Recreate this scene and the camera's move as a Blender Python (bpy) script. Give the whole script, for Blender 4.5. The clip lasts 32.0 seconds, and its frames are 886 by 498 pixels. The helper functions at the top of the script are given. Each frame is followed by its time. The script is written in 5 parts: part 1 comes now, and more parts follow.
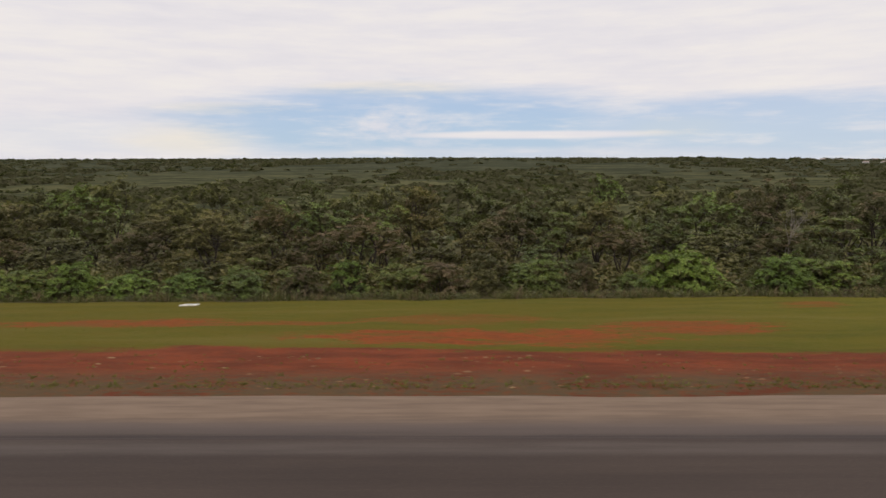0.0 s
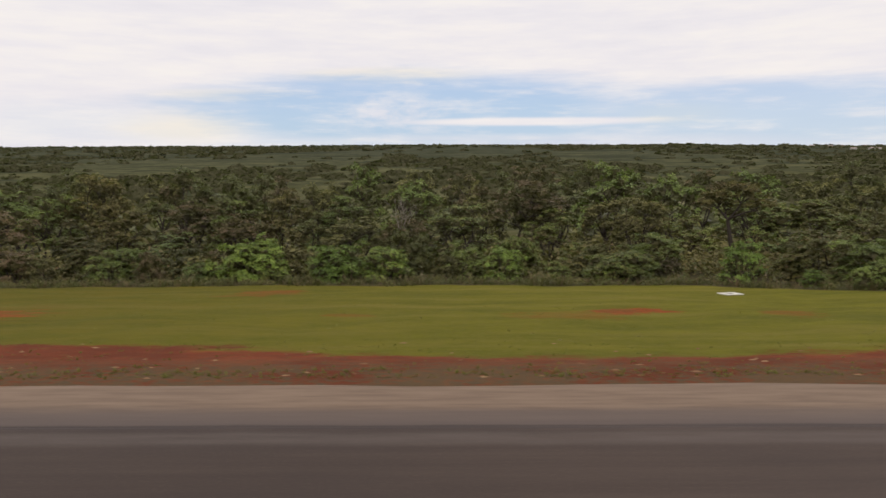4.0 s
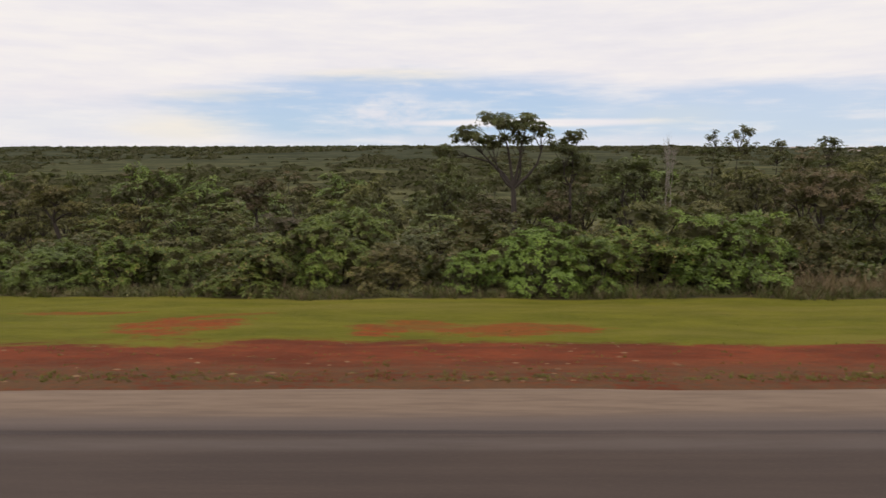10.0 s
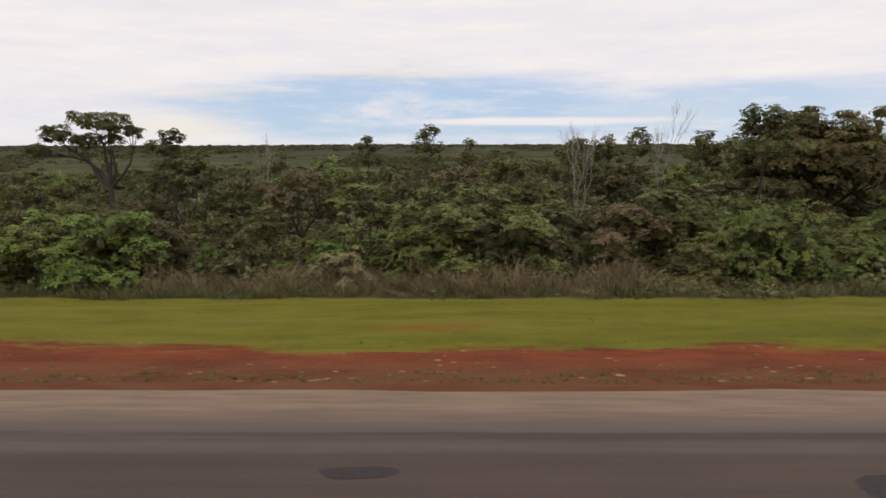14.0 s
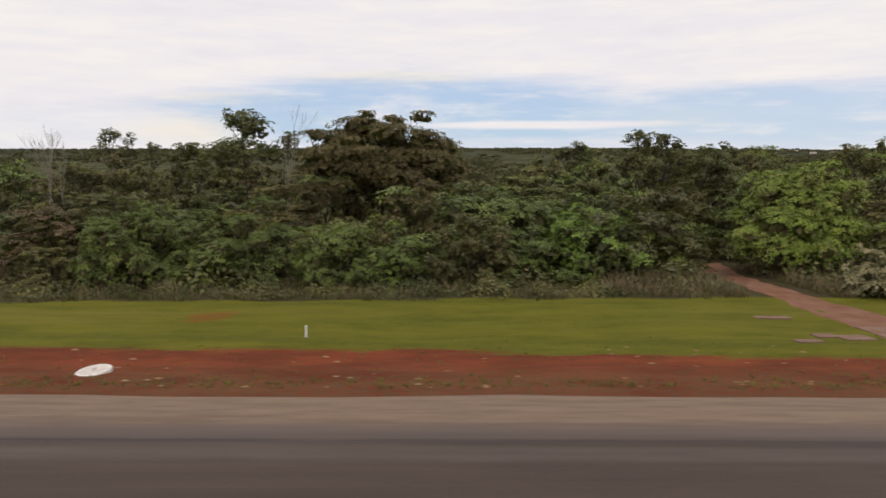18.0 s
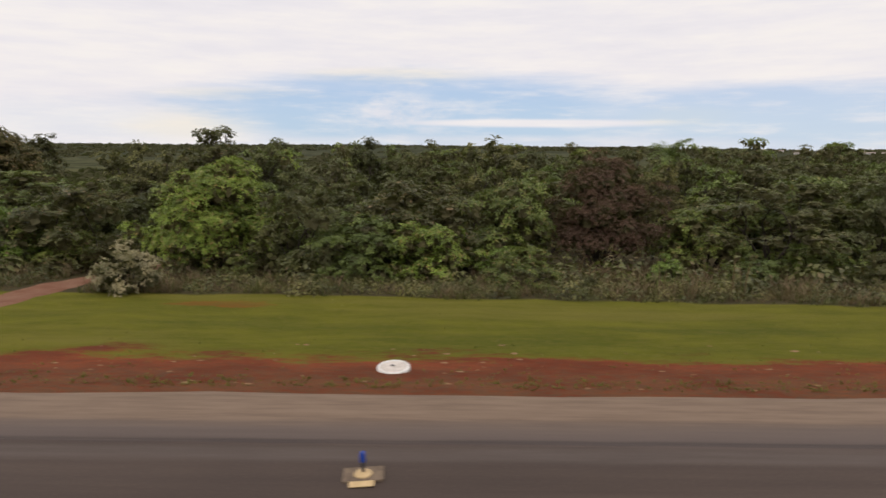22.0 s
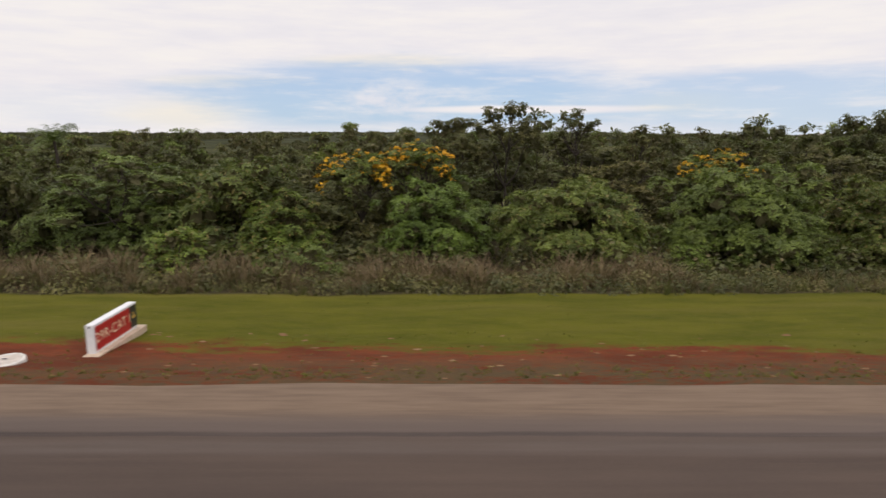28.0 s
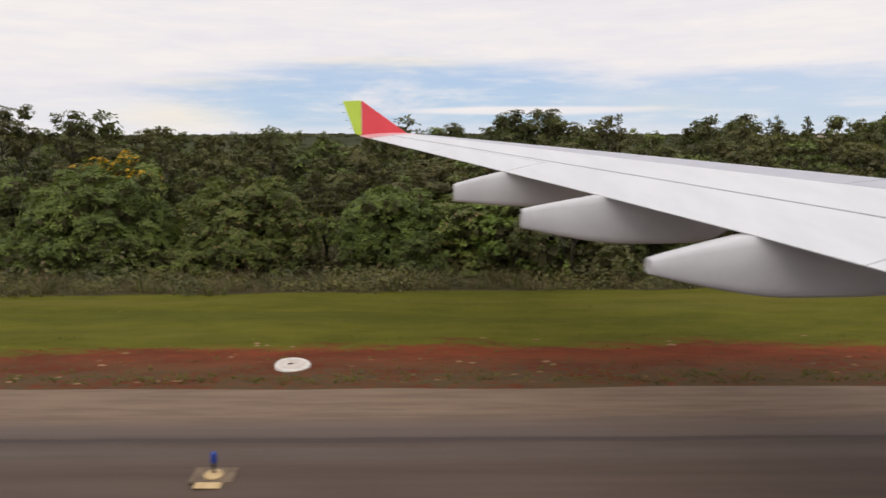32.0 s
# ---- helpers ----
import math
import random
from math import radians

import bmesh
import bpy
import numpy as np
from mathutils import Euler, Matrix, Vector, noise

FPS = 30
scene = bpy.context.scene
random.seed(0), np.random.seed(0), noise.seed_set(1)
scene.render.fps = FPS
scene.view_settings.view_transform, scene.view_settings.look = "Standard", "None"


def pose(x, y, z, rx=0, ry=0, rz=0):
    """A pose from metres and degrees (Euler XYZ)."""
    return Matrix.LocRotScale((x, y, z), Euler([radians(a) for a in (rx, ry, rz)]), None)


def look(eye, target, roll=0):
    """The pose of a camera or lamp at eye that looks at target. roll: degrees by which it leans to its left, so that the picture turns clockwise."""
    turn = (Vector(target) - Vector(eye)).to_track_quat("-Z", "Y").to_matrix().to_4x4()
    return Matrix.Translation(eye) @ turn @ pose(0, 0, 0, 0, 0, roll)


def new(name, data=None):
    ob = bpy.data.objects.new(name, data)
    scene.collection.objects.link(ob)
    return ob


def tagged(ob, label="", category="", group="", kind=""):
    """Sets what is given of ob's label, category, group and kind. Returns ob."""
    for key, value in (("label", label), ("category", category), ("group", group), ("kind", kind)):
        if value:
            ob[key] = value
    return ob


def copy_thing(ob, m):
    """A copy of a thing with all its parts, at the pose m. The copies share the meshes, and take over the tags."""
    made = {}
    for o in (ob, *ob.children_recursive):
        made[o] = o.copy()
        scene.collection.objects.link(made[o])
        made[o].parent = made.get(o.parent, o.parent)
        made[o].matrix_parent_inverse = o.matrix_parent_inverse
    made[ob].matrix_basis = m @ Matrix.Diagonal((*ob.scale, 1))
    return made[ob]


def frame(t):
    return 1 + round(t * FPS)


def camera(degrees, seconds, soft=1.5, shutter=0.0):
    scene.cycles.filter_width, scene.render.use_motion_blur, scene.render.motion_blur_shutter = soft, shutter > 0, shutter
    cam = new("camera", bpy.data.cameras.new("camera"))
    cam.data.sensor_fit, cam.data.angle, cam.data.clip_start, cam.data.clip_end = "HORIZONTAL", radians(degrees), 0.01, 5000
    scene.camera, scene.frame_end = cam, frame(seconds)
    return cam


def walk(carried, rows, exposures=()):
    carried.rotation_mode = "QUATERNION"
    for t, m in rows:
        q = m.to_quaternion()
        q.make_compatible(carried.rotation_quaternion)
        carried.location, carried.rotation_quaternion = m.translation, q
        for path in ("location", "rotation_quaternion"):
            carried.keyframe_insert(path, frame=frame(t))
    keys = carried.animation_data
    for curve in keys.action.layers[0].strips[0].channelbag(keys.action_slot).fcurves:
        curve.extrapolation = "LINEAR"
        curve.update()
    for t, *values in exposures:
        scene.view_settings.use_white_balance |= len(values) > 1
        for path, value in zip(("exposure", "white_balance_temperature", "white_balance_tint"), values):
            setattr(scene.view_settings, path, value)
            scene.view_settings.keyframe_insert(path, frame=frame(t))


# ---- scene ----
# seconds, metres along and across, heading, tilt, lean in degrees
PATH = [
    (0.0, 0.00, 0.00, 0.15, -8.26, -0.13), (0.5, 4.08, 0.02, 0.30, -8.35, -0.03), (1.0, 8.16, 0.03, -0.22, -8.45, 0.06),
    (1.5, 12.25, 0.05, -0.38, -8.44, -0.35), (2.0, 16.35, 0.07, -0.38, -9.41, -0.76), (2.5, 20.45, 0.09, -0.38, -9.54, -0.65),
    (4.5, 36.89, 0.16, 0.20, -9.41, -0.18), (5.0, 41.02, 0.17, -0.06, -9.49, -0.06), (5.5, 45.15, 0.19, 0.04, -9.31, -0.19),
    (6.0, 49.29, 0.21, -0.38, -9.29, -0.32), (6.5, 53.43, 0.23, 0.35, -9.14, -0.32), (7.0, 57.58, 0.25, 0.20, -9.19, -0.32),
    (7.5, 61.73, 0.26, -0.06, -9.30, -0.29), (8.0, 65.89, 0.28, 0.25, -9.15, -0.25), (8.5, 70.06, 0.30, -0.17, -9.24, -0.23),
    (9.0, 74.23, 0.32, -0.17, -9.18, -0.21), (9.5, 78.41, 0.33, 0.04, -9.05, -0.14), (10.0, 82.60, 0.35, 0.04, -9.34, -0.06),
    (10.5, 86.79, 0.37, 0.09, -9.42, -0.16), (11.0, 90.99, 0.39, -0.22, -9.25, -0.25), (11.5, 95.20, 0.41, -0.06, -9.44, 0.02),
    (12.0, 99.42, 0.42, 0.25, -9.47, 0.30), (12.5, 103.64, 0.44, -0.22, -9.22, 0.09), (13.0, 107.87, 0.46, 0.20, -9.17, -0.12),
    (13.5, 112.10, 0.48, 0.51, -9.46, -0.12), (15.5, 129.13, 0.55, 0.09, -9.23, -0.11), (16.0, 133.40, 0.57, 0.09, -9.11, -0.10),
    (16.5, 137.69, 0.59, 0.09, -9.24, -0.02), (17.0, 141.98, 0.61, 0.35, -9.06, 0.06), (17.5, 146.28, 0.62, 0.51, -9.05, -0.01),
    (18.0, 150.59, 0.64, 0.56, -9.14, -0.07), (18.5, 154.91, 0.66, 0.41, -9.21, -0.21), (19.0, 159.23, 0.68, 0.35, -9.18, -0.35),
    (19.5, 163.57, 0.70, 0.04, -9.28, -0.11), (20.0, 167.91, 0.72, 0.51, -9.17, 0.13), (20.5, 172.26, 0.74, 0.82, -9.21, -0.01),
    (21.0, 176.63, 0.75, 1.03, -9.25, -0.15), (21.5, 181.00, 0.77, 0.25, -9.28, 0.13), (22.0, 185.38, 0.79, 0.35, -9.36, 0.41),
    (22.5, 189.77, 0.81, 0.35, -9.80, 0.33), (23.0, 194.17, 0.83, -0.06, -10.30, 0.25), (23.5, 198.58, 0.85, -0.32, -10.48, 0.34),
    (24.0, 203.00, 0.87, 0.72, -10.40, 0.42), (24.5, 207.43, 0.89, 0.51, -10.40, 0.36), (26.5, 225.25, 0.96, 0.09, -10.28, 0.12),
    (27.0, 229.73, 0.98, 0.41, -10.53, 0.06), (27.5, 234.22, 1.00, -0.22, -10.73, 0.06), (28.0, 238.72, 1.02, -0.06, -10.53, 0.06),
    (28.5, 243.24, 1.04, 0.04, -10.48, 0.10), (29.0, 247.76, 1.06, 0.20, -10.23, 0.13), (29.5, 252.30, 1.07, -0.48, -10.22, 0.07),
    (30.0, 256.84, 1.09, -0.79, -10.46, 0.00), (30.5, 261.40, 1.11, -0.53, -10.59, 0.00), (31.0, 265.97, 1.13, -0.69, -10.62, 0.00),
    (31.5, 270.55, 1.15, -0.17, -10.49, -0.08), (32.0, 275.15, 1.17, -0.32, -10.42, -0.15)]
EYE = 5.6
cam = camera(71.0, 32.0, soft=1.5, shutter=0.3)
walk(cam, [(t, pose(x, y, EYE, 90 + tilt, 0, head) @ pose(0, 0, 0, 0, 0, lean)) for t, x, y, head, tilt, lean in PATH],
     [(0, -0.10, 6700, 10), (4, 0.0, 6700, 10), (32, 0.0, 6700, 10)])

rng = np.random.default_rng(7)


# ---- node helpers ----
class Nodes:
    """A short way to write node trees."""

    def __init__(self, tree):
        self.tree = tree
        tree.nodes.clear()

    def add(self, kind, ins=None, **settings):
        n = self.tree.nodes.new(kind)
        for key, value in settings.items():
            setattr(n, key, value)
        for key, value in (ins or {}).items():
            if isinstance(value, bpy.types.NodeSocket):
                self.tree.links.new(value, n.inputs[key])
            else:
                n.inputs[key].default_value = value
        return n

    def math(self, op, a, b=0.0, c=None, clamp=False):
        ins = {0: a, 1: b}
        if c is not None:
            ins[2] = c
        return self.add("ShaderNodeMath", ins, operation=op, use_clamp=clamp).outputs[0]

    def mix(self, f, a, b, blend="MIX"):
        return self.add("ShaderNodeMix", {0: f, 6: a, 7: b}, data_type="RGBA", blend_type=blend).outputs[2]

    def noise(self, v, scale, detail=4.0, rough=0.55, out=0):
        return self.add("ShaderNodeTexNoise", {"Vector": v, "Scale": scale, "Detail": detail, "Roughness": rough}).outputs[out]

    def scaled(self, v, s, move=(0, 0, 0)):
        return self.add("ShaderNodeMapping", {"Vector": v, "Scale": s, "Location": move}).outputs[0]

    def step(self, v, lo, hi, a=0.0, b=1.0):
        return self.add("ShaderNodeMapRange", {0: v, 1: lo, 2: hi, 3: a, 4: b}, interpolation_type="SMOOTHSTEP").outputs[0]

    def ramp(self, v, stops):
        n = self.add("ShaderNodeValToRGB", {0: v})
        el = n.color_ramp.elements
        while len(el) < len(stops):
            el.new(0.5)
        for e, (p, c) in zip(el, stops):
            e.position, e.color = p, (c if isinstance(c, tuple) else (c, c, c)) + (1,)
        return n.outputs[0]

    def bump(self, h, strength, distance):
        return self.add("ShaderNodeBump", {"Height": h, "Strength": strength, "Distance": distance}).outputs[0]


def rgb(r, g, b):
    return (r, g, b, 1.0)


def material(name, build):
    m = bpy.data.materials.new(name)
    m.use_nodes = True
    n = Nodes(m.node_tree)
    out = n.add("ShaderNodeOutputMaterial")
    m.node_tree.links.new(build(n), out.inputs[0])
    return m


def principled(n, color, rough=0.6, metal=0.0, normal=None, spec=0.5, coat=0.0):
    ins = {"Base Color": color, "Roughness": rough, "Metallic": metal, "Specular IOR Level": spec, "Coat Weight": coat}
    if normal is not None:
        ins["Normal"] = normal
    return n.add("ShaderNodeBsdfPrincipled", ins).outputs[0]


# ---- sky and light ----
world = bpy.data.worlds.new("overcast_sky")
world.use_nodes = True
scene.world = world
n = Nodes(world.node_tree)
way = n.add("ShaderNodeTexCoord").outputs["Generated"]
sep = n.add("ShaderNodeSeparateXYZ", {0: way})
azim = n.math("ARCTAN2", sep.outputs[0], sep.outputs[1])
elev = sep.outputs[2]
sky = n.add("ShaderNodeTexSky", sky_type="NISHITA", sun_disc=False, sun_elevation=radians(53), sun_rotation=radians(225), dust_density=1.2, ozone_density=2.0).outputs[0]
flat = n.add("ShaderNodeCombineXYZ", {0: azim, 1: elev, 2: 0.0}).outputs[0]
streak = n.noise(n.scaled(flat, (2.6, 22, 1)), 1.0, 6, 0.6)
streak_2 = n.noise(n.scaled(flat, (9, 55, 1), (3, 1, 0)), 1.0, 5, 0.6)
puffs = n.noise(n.scaled(flat, (14, 34, 1), (1, 5, 0)), 1.0, 6, 0.62)


def oval(az, el, half_w, half_h, ragged=0.5, soft=0.8):
    """1 inside a ragged oval of the sky, 0 outside it."""
    a = n.math("DIVIDE", n.math("SUBTRACT", azim, az), half_w)
    b = n.math("DIVIDE", n.math("SUBTRACT", elev, el), half_h)
    r = n.math("SQRT", n.math("ADD", n.math("MULTIPLY", a, a), n.math("MULTIPLY", b, b)))
    r = n.math("ADD", r, n.math("MULTIPLY", n.math("SUBTRACT", streak, 0.5), ragged * 2))
    return n.step(r, 1.0 - soft * 0.5, 1.0 + soft * 0.5, 1.0, 0.0)


def both(a, b):
    return n.math("MAXIMUM", a, b)


gap = both(oval(-0.04, 0.045, 0.34, 0.062, 0.55, 0.7), n.math("MULTIPLY", oval(0.46, 0.035, 0.38, 0.05, 0.9, 0.9), 0.8))
gap = both(gap, n.math("MULTIPLY", oval(-0.42, 0.03, 0.30, 0.03, 1.0, 0.9), 0.2))
wisps = both(n.math("MULTIPLY", oval(0.13, 0.037, 0.20, 0.006, 0.35, 0.9), 0.95), n.math("MULTIPLY", oval(-0.075, 0.05, 0.09, 0.030, 0.4, 1.2), n.step(puffs, 0.36, 0.70, 0.0, 0.75)))
wisps = both(wisps, n.math("MULTIPLY", oval(0.02, 0.004, 0.5, 0.012, 0.8, 1.0), 0.45))
gap = n.math("MULTIPLY", gap, n.math("SUBTRACT", 1.0, wisps))
gap = n.math("MULTIPLY", gap, n.step(streak_2, 0.75, 0.45, 0.50, 0.95))
tone = n.math("ADD", n.math("MULTIPLY", streak, 0.6), n.math("MULTIPLY", streak_2, 0.4))
cloud = n.ramp(tone, [(0.28, (0.76, 0.75, 0.82)), (0.45, (0.83, 0.81, 0.86)), (0.57, (0.89, 0.86, 0.87)), (0.72, (0.93, 0.90, 0.87))])
warm = both(oval(-0.085, 0.107, 0.12, 0.011, 0.5, 1.0), both(oval(-0.38, 0.028, 0.09, 0.02, 0.8, 1.2), both(oval(0.355, 0.045, 0.06, 0.014, 0.6, 1.2), oval(-0.30, 0.075, 0.10, 0.008, 0.6, 1.2))))
cloud = n.mix(n.math("MULTIPLY", warm, 0.75), cloud, rgb(0.96, 0.87, 0.74))
low = n.step(elev, 0.0, 0.1, 1.0, 0.0)
blue = n.mix(low, rgb(0.45, 0.62, 0.90), rgb(0.52, 0.71, 0.93))
open_sky = n.mix(0.8, n.mix(1.0, sky, rgb(0.09, 0.09, 0.09), "MULTIPLY"), blue)
final = n.mix(gap, cloud, open_sky)
out = n.add("ShaderNodeOutputWorld")
# an overcast sky is brighter overhead than near the horizon
overhead = n.step(elev, 0.22, 0.95, 1.0, 1.6)
world.node_tree.links.new(n.add("ShaderNodeBackground", {0: final, 1: overhead}).outputs[0], out.inputs[0])

sun = new("sun", bpy.data.lights.new("sun", "SUN"))
sun.data.energy, sun.data.angle, sun.data.color = 0.5, radians(30), (1.0, 0.95, 0.88)
sun.matrix_basis = look((-70, -70, 130), (0, 0, 0))

# ---- lie of the land ----
def table(x, rows):
    return np.interp(x, [r[0] for r in rows], [r[1] for r in rows])


SLOPE = [(-20, 0.153), (50, 0.133), (110, 0.100), (160, 0.075), (220, 0.080)]
EDGE = [(-60, 41.5), (20, 42), (47, 39), (58, 33.5), (75, 30.8), (100, 29.2), (130, 28), (175, 28.6), (200, 27), (230, 26), (255, 26.5), (300, 28.5)]
PAVED = 14.4


def grass_edge(x):
    return table(x, EDGE)


def wave(x, y, k):
    return np.sin(x * 1.3 * k + 1.7) * np.cos(y * 1.1 * k + 0.6) + 0.5 * np.sin(x * 2.9 * k - y * 2.3 * k + 2.0) + 0.25 * np.sin(x * 6.1 * k + y * 5.3 * k)


def land(x, y):
    """Height of the ground; the pavement's top is 0."""
    x, y = np.asarray(x, float), np.asarray(y, float)
    s = table(x, SLOPE)
    near = -0.07 - 0.13 * np.clip((y - 14.6) / 1.6, 0, 1) - s * (np.clip(y, 16, 62) - 16)
    near = near + 0.05 * wave(x, y, 0.35) * np.clip((y - 15) / 6, 0, 1)
    # a valley past the trees, then a long hillside up to a level plateau
    d = np.clip((y - 62) / 420, 0, 1)
    fall = -(0.5 - 0.5 * np.cos(np.pi * d)) * 34 - 0.05 * np.clip(y - 62, 0, 60)
    up = np.clip((y - 520) / 1500, 0, 1)
    rise = (up * up * (3 - 2 * up)) * 45.0
    far = np.clip((y - 300) / 900, 0, 1)
    roll = wave(x, y, 0.006) * 4.0 * far * (1 - np.clip((y - 1500) / 800, 0, 1)) + 0.5 * wave(x, y, 0.05) * np.clip((y - 62) / 60, 0, 1)
    side = np.clip((x - 700) / 1500, 0, 1) * np.clip((y - 500) / 800, 0, 1)
    z = near + fall + rise + roll - 5.0 * side
    flat_top = np.clip((y - 1900) / 200, 0, 1)
    z = z * (1 - flat_top) + flat_top * (4.5 - 9.0 * np.clip((x - 600) / 900, 0, 1) + 1.2 * wave(x, y, 0.0025))
    return z


# ---- materials ----
def foliage(name, dark, light, dry=None, gloss=0.55, sheen=0.36):
    def build(n):
        leaf = n.add("ShaderNodeNewGeometry").outputs["Random Per Island"]
        plant = n.add("ShaderNodeObjectInfo").outputs["Random"]
        pos = n.add("ShaderNodeTexCoord").outputs["Object"]
        patch = n.noise(pos, 1.5, 3)
        spray = n.noise(pos, 0.45, 2)
        f = n.math("ADD", n.math("MULTIPLY", leaf, 0.24), n.math("MULTIPLY", n.step(patch, 0.32, 0.68), 0.42))
        f = n.math("ADD", f, n.math("MULTIPLY", n.step(spray, 0.36, 0.64), 0.34))
        c = n.mix(f, rgb(*dark), rgb(*light))
        c = n.mix(plant, n.mix(1.0, c, rgb(0.98, 1.0, 0.93), "MULTIPLY"), n.mix(1.0, c, rgb(1.10, 1.0, 0.84), "MULTIPLY"))
        shade = n.math("ADD", 0.84, n.math("MULTIPLY", n.math("FRACT", n.math("MULTIPLY", plant, 7.31)), 0.42))
        c = n.mix(1.0, c, n.add("ShaderNodeCombineXYZ", {0: shade, 1: shade, 2: shade}).outputs[0], "MULTIPLY")
        if dry:
            c = n.mix(n.math("MULTIPLY", n.step(leaf, 0.86, 0.93), n.step(plant, 0.3, 0.9)), c, rgb(*dry))
        body = principled(n, c, gloss, spec=sheen)
        glow = n.add("ShaderNodeBsdfTranslucent", {0: n.mix(0.5, c, rgb(0.16, 0.22, 0.03))}).outputs[0]
        return n.add("ShaderNodeMixShader", {0: 0.20, 1: body, 2: glow}).outputs[0]
    return material(name, build)


leaf_fresh = foliage("fresh_leaves", (0.058, 0.094, 0.018), (0.244, 0.350, 0.064), (0.300, 0.230, 0.070), 0.45)
leaf_green = foliage("green_leaves", (0.044, 0.064, 0.016), (0.190, 0.248, 0.056), (0.240, 0.180, 0.065), 0.45)
leaf_dark = foliage("dark_leaves", (0.040, 0.045, 0.018), (0.128, 0.136, 0.045), (0.180, 0.120, 0.055), 0.5)
leaf_olive = foliage("olive_leaves", (0.060, 0.058, 0.021), (0.195, 0.178, 0.060), (0.20, 0.135, 0.065))
leaf_brown = foliage("brown_leaves", (0.060, 0.044, 0.026), (0.165, 0.116, 0.066), (0.17, 0.11, 0.06))
leaf_bronze = foliage("bronze_leaves", (0.038, 0.039, 0.016), (0.172, 0.148, 0.058), (0.24, 0.15, 0.07))
leaf_pale = foliage("pale_leaves", (0.090, 0.090, 0.045), (0.370, 0.310, 0.190), (0.36, 0.25, 0.18))
# shade inside the crowns is put into this duller leaf colour
leaf_heart = foliage("shaded_inner_leaves", (0.052, 0.050, 0.024), (0.105, 0.096, 0.046), gloss=0.85)
flower_yellow = foliage("yellow_flowers", (0.38, 0.21, 0.010), (0.72, 0.43, 0.02))
blade_green = foliage("green_grass_blades", (0.046, 0.055, 0.016), (0.135, 0.142, 0.045), (0.22, 0.17, 0.09), 0.7)
blade_dry = foliage("dry_grass_blades", (0.095, 0.066, 0.038), (0.235, 0.168, 0.102), (0.34, 0.27, 0.18), 0.85)
blade_lawn = foliage("mown_grass_blades", (0.085, 0.088, 0.014), (0.170, 0.165, 0.030), (0.24, 0.20, 0.08), 0.85)


def bark_nodes(n):
    pos = n.add("ShaderNodeTexCoord").outputs["Object"]
    f = n.noise(n.scaled(pos, (9, 9, 2)), 2.0, 5)
    plant = n.add("ShaderNodeObjectInfo").outputs["Random"]
    c = n.mix(f, rgb(0.024, 0.018, 0.014), rgb(0.085, 0.068, 0.055))
    c = n.mix(n.math("MULTIPLY", plant, 0.5), c, rgb(0.065, 0.054, 0.045))
    return principled(n, c, 0.9, normal=n.bump(f, 0.6, 0.02), spec=0.2)


bark = material("bark", bark_nodes)
bark_pale = material("pale_dead_wood", lambda n: principled(n, n.mix(n.noise(n.scaled(n.add("ShaderNodeTexCoord").outputs["Object"], (8, 8, 2)), 2.0), rgb(0.17, 0.145, 0.12), rgb(0.34, 0.30, 0.26)), 0.9, spec=0.2))


BARE = [(-15, 28.8, 7.5, 1.7, 0.9), (-7, 28.7, 3.4, 0.8, 0.7), (1.2, 24.0, 8.0, 2.4, 1.0), (0.6, 29.8, 5.0, 2.2, 0.5), (10.8, 26.0, 3.6, 1.8, 0.9), (5.0, 23.4, 3.0, 2.6, 0.9),
        (10.6, 27.0, 4.2, 2.0, 0.9), (21.2, 35.0, 1.8, 0.6, 0.5), (41.2, 26.8, 1.9, 1.1, 1.0), (22.4, 36.6, 2.4, 1.3, 0.6), (28.7, 26.2, 1.2, 0.5, 0.4), (38.2, 25.6, 2.8, 1.4, 0.35),
        (66.8, 26.4, 3.3, 0.55, 0.7), (72.8, 23.1, 2.3, 2.2, 1.0), (81.6, 23.2, 1.6, 1.2, 0.7), (74.0, 25.7, 1.6, 0.6, 0.5), (80.3, 22.1, 1.1, 1.4, 1.0), (85.0, 22.0, 3.9, 1.5, 0.85),
        (115.5, 21.5, 2.2, 0.8, 0.4), (141.1, 24.3, 0.9, 1.3, 0.45), (47.6, 25.7, 1.2, 1.2, 0.5), (176.0, 26.0, 2.2, 0.8, 0.5)]
BORDER = [(-100, 21), (-13, 20.9), (0, 21.2), (9, 19.8), (22, 19.1), (30, 17.6), (36, 16.9), (44, 17.6), (53, 19.7), (64, 19.3), (78, 19.6), (90, 19.2), (100, 19.6), (105, 18.9), (113, 18.2), (123, 19.0),
          (138, 19.1), (150, 18.4), (160, 17.9), (176, 18.1), (192, 17.8), (211, 17.7), (230, 18.2), (246, 17.8), (255, 16.7), (260, 16.8), (267, 18.3), (280, 18.6)]


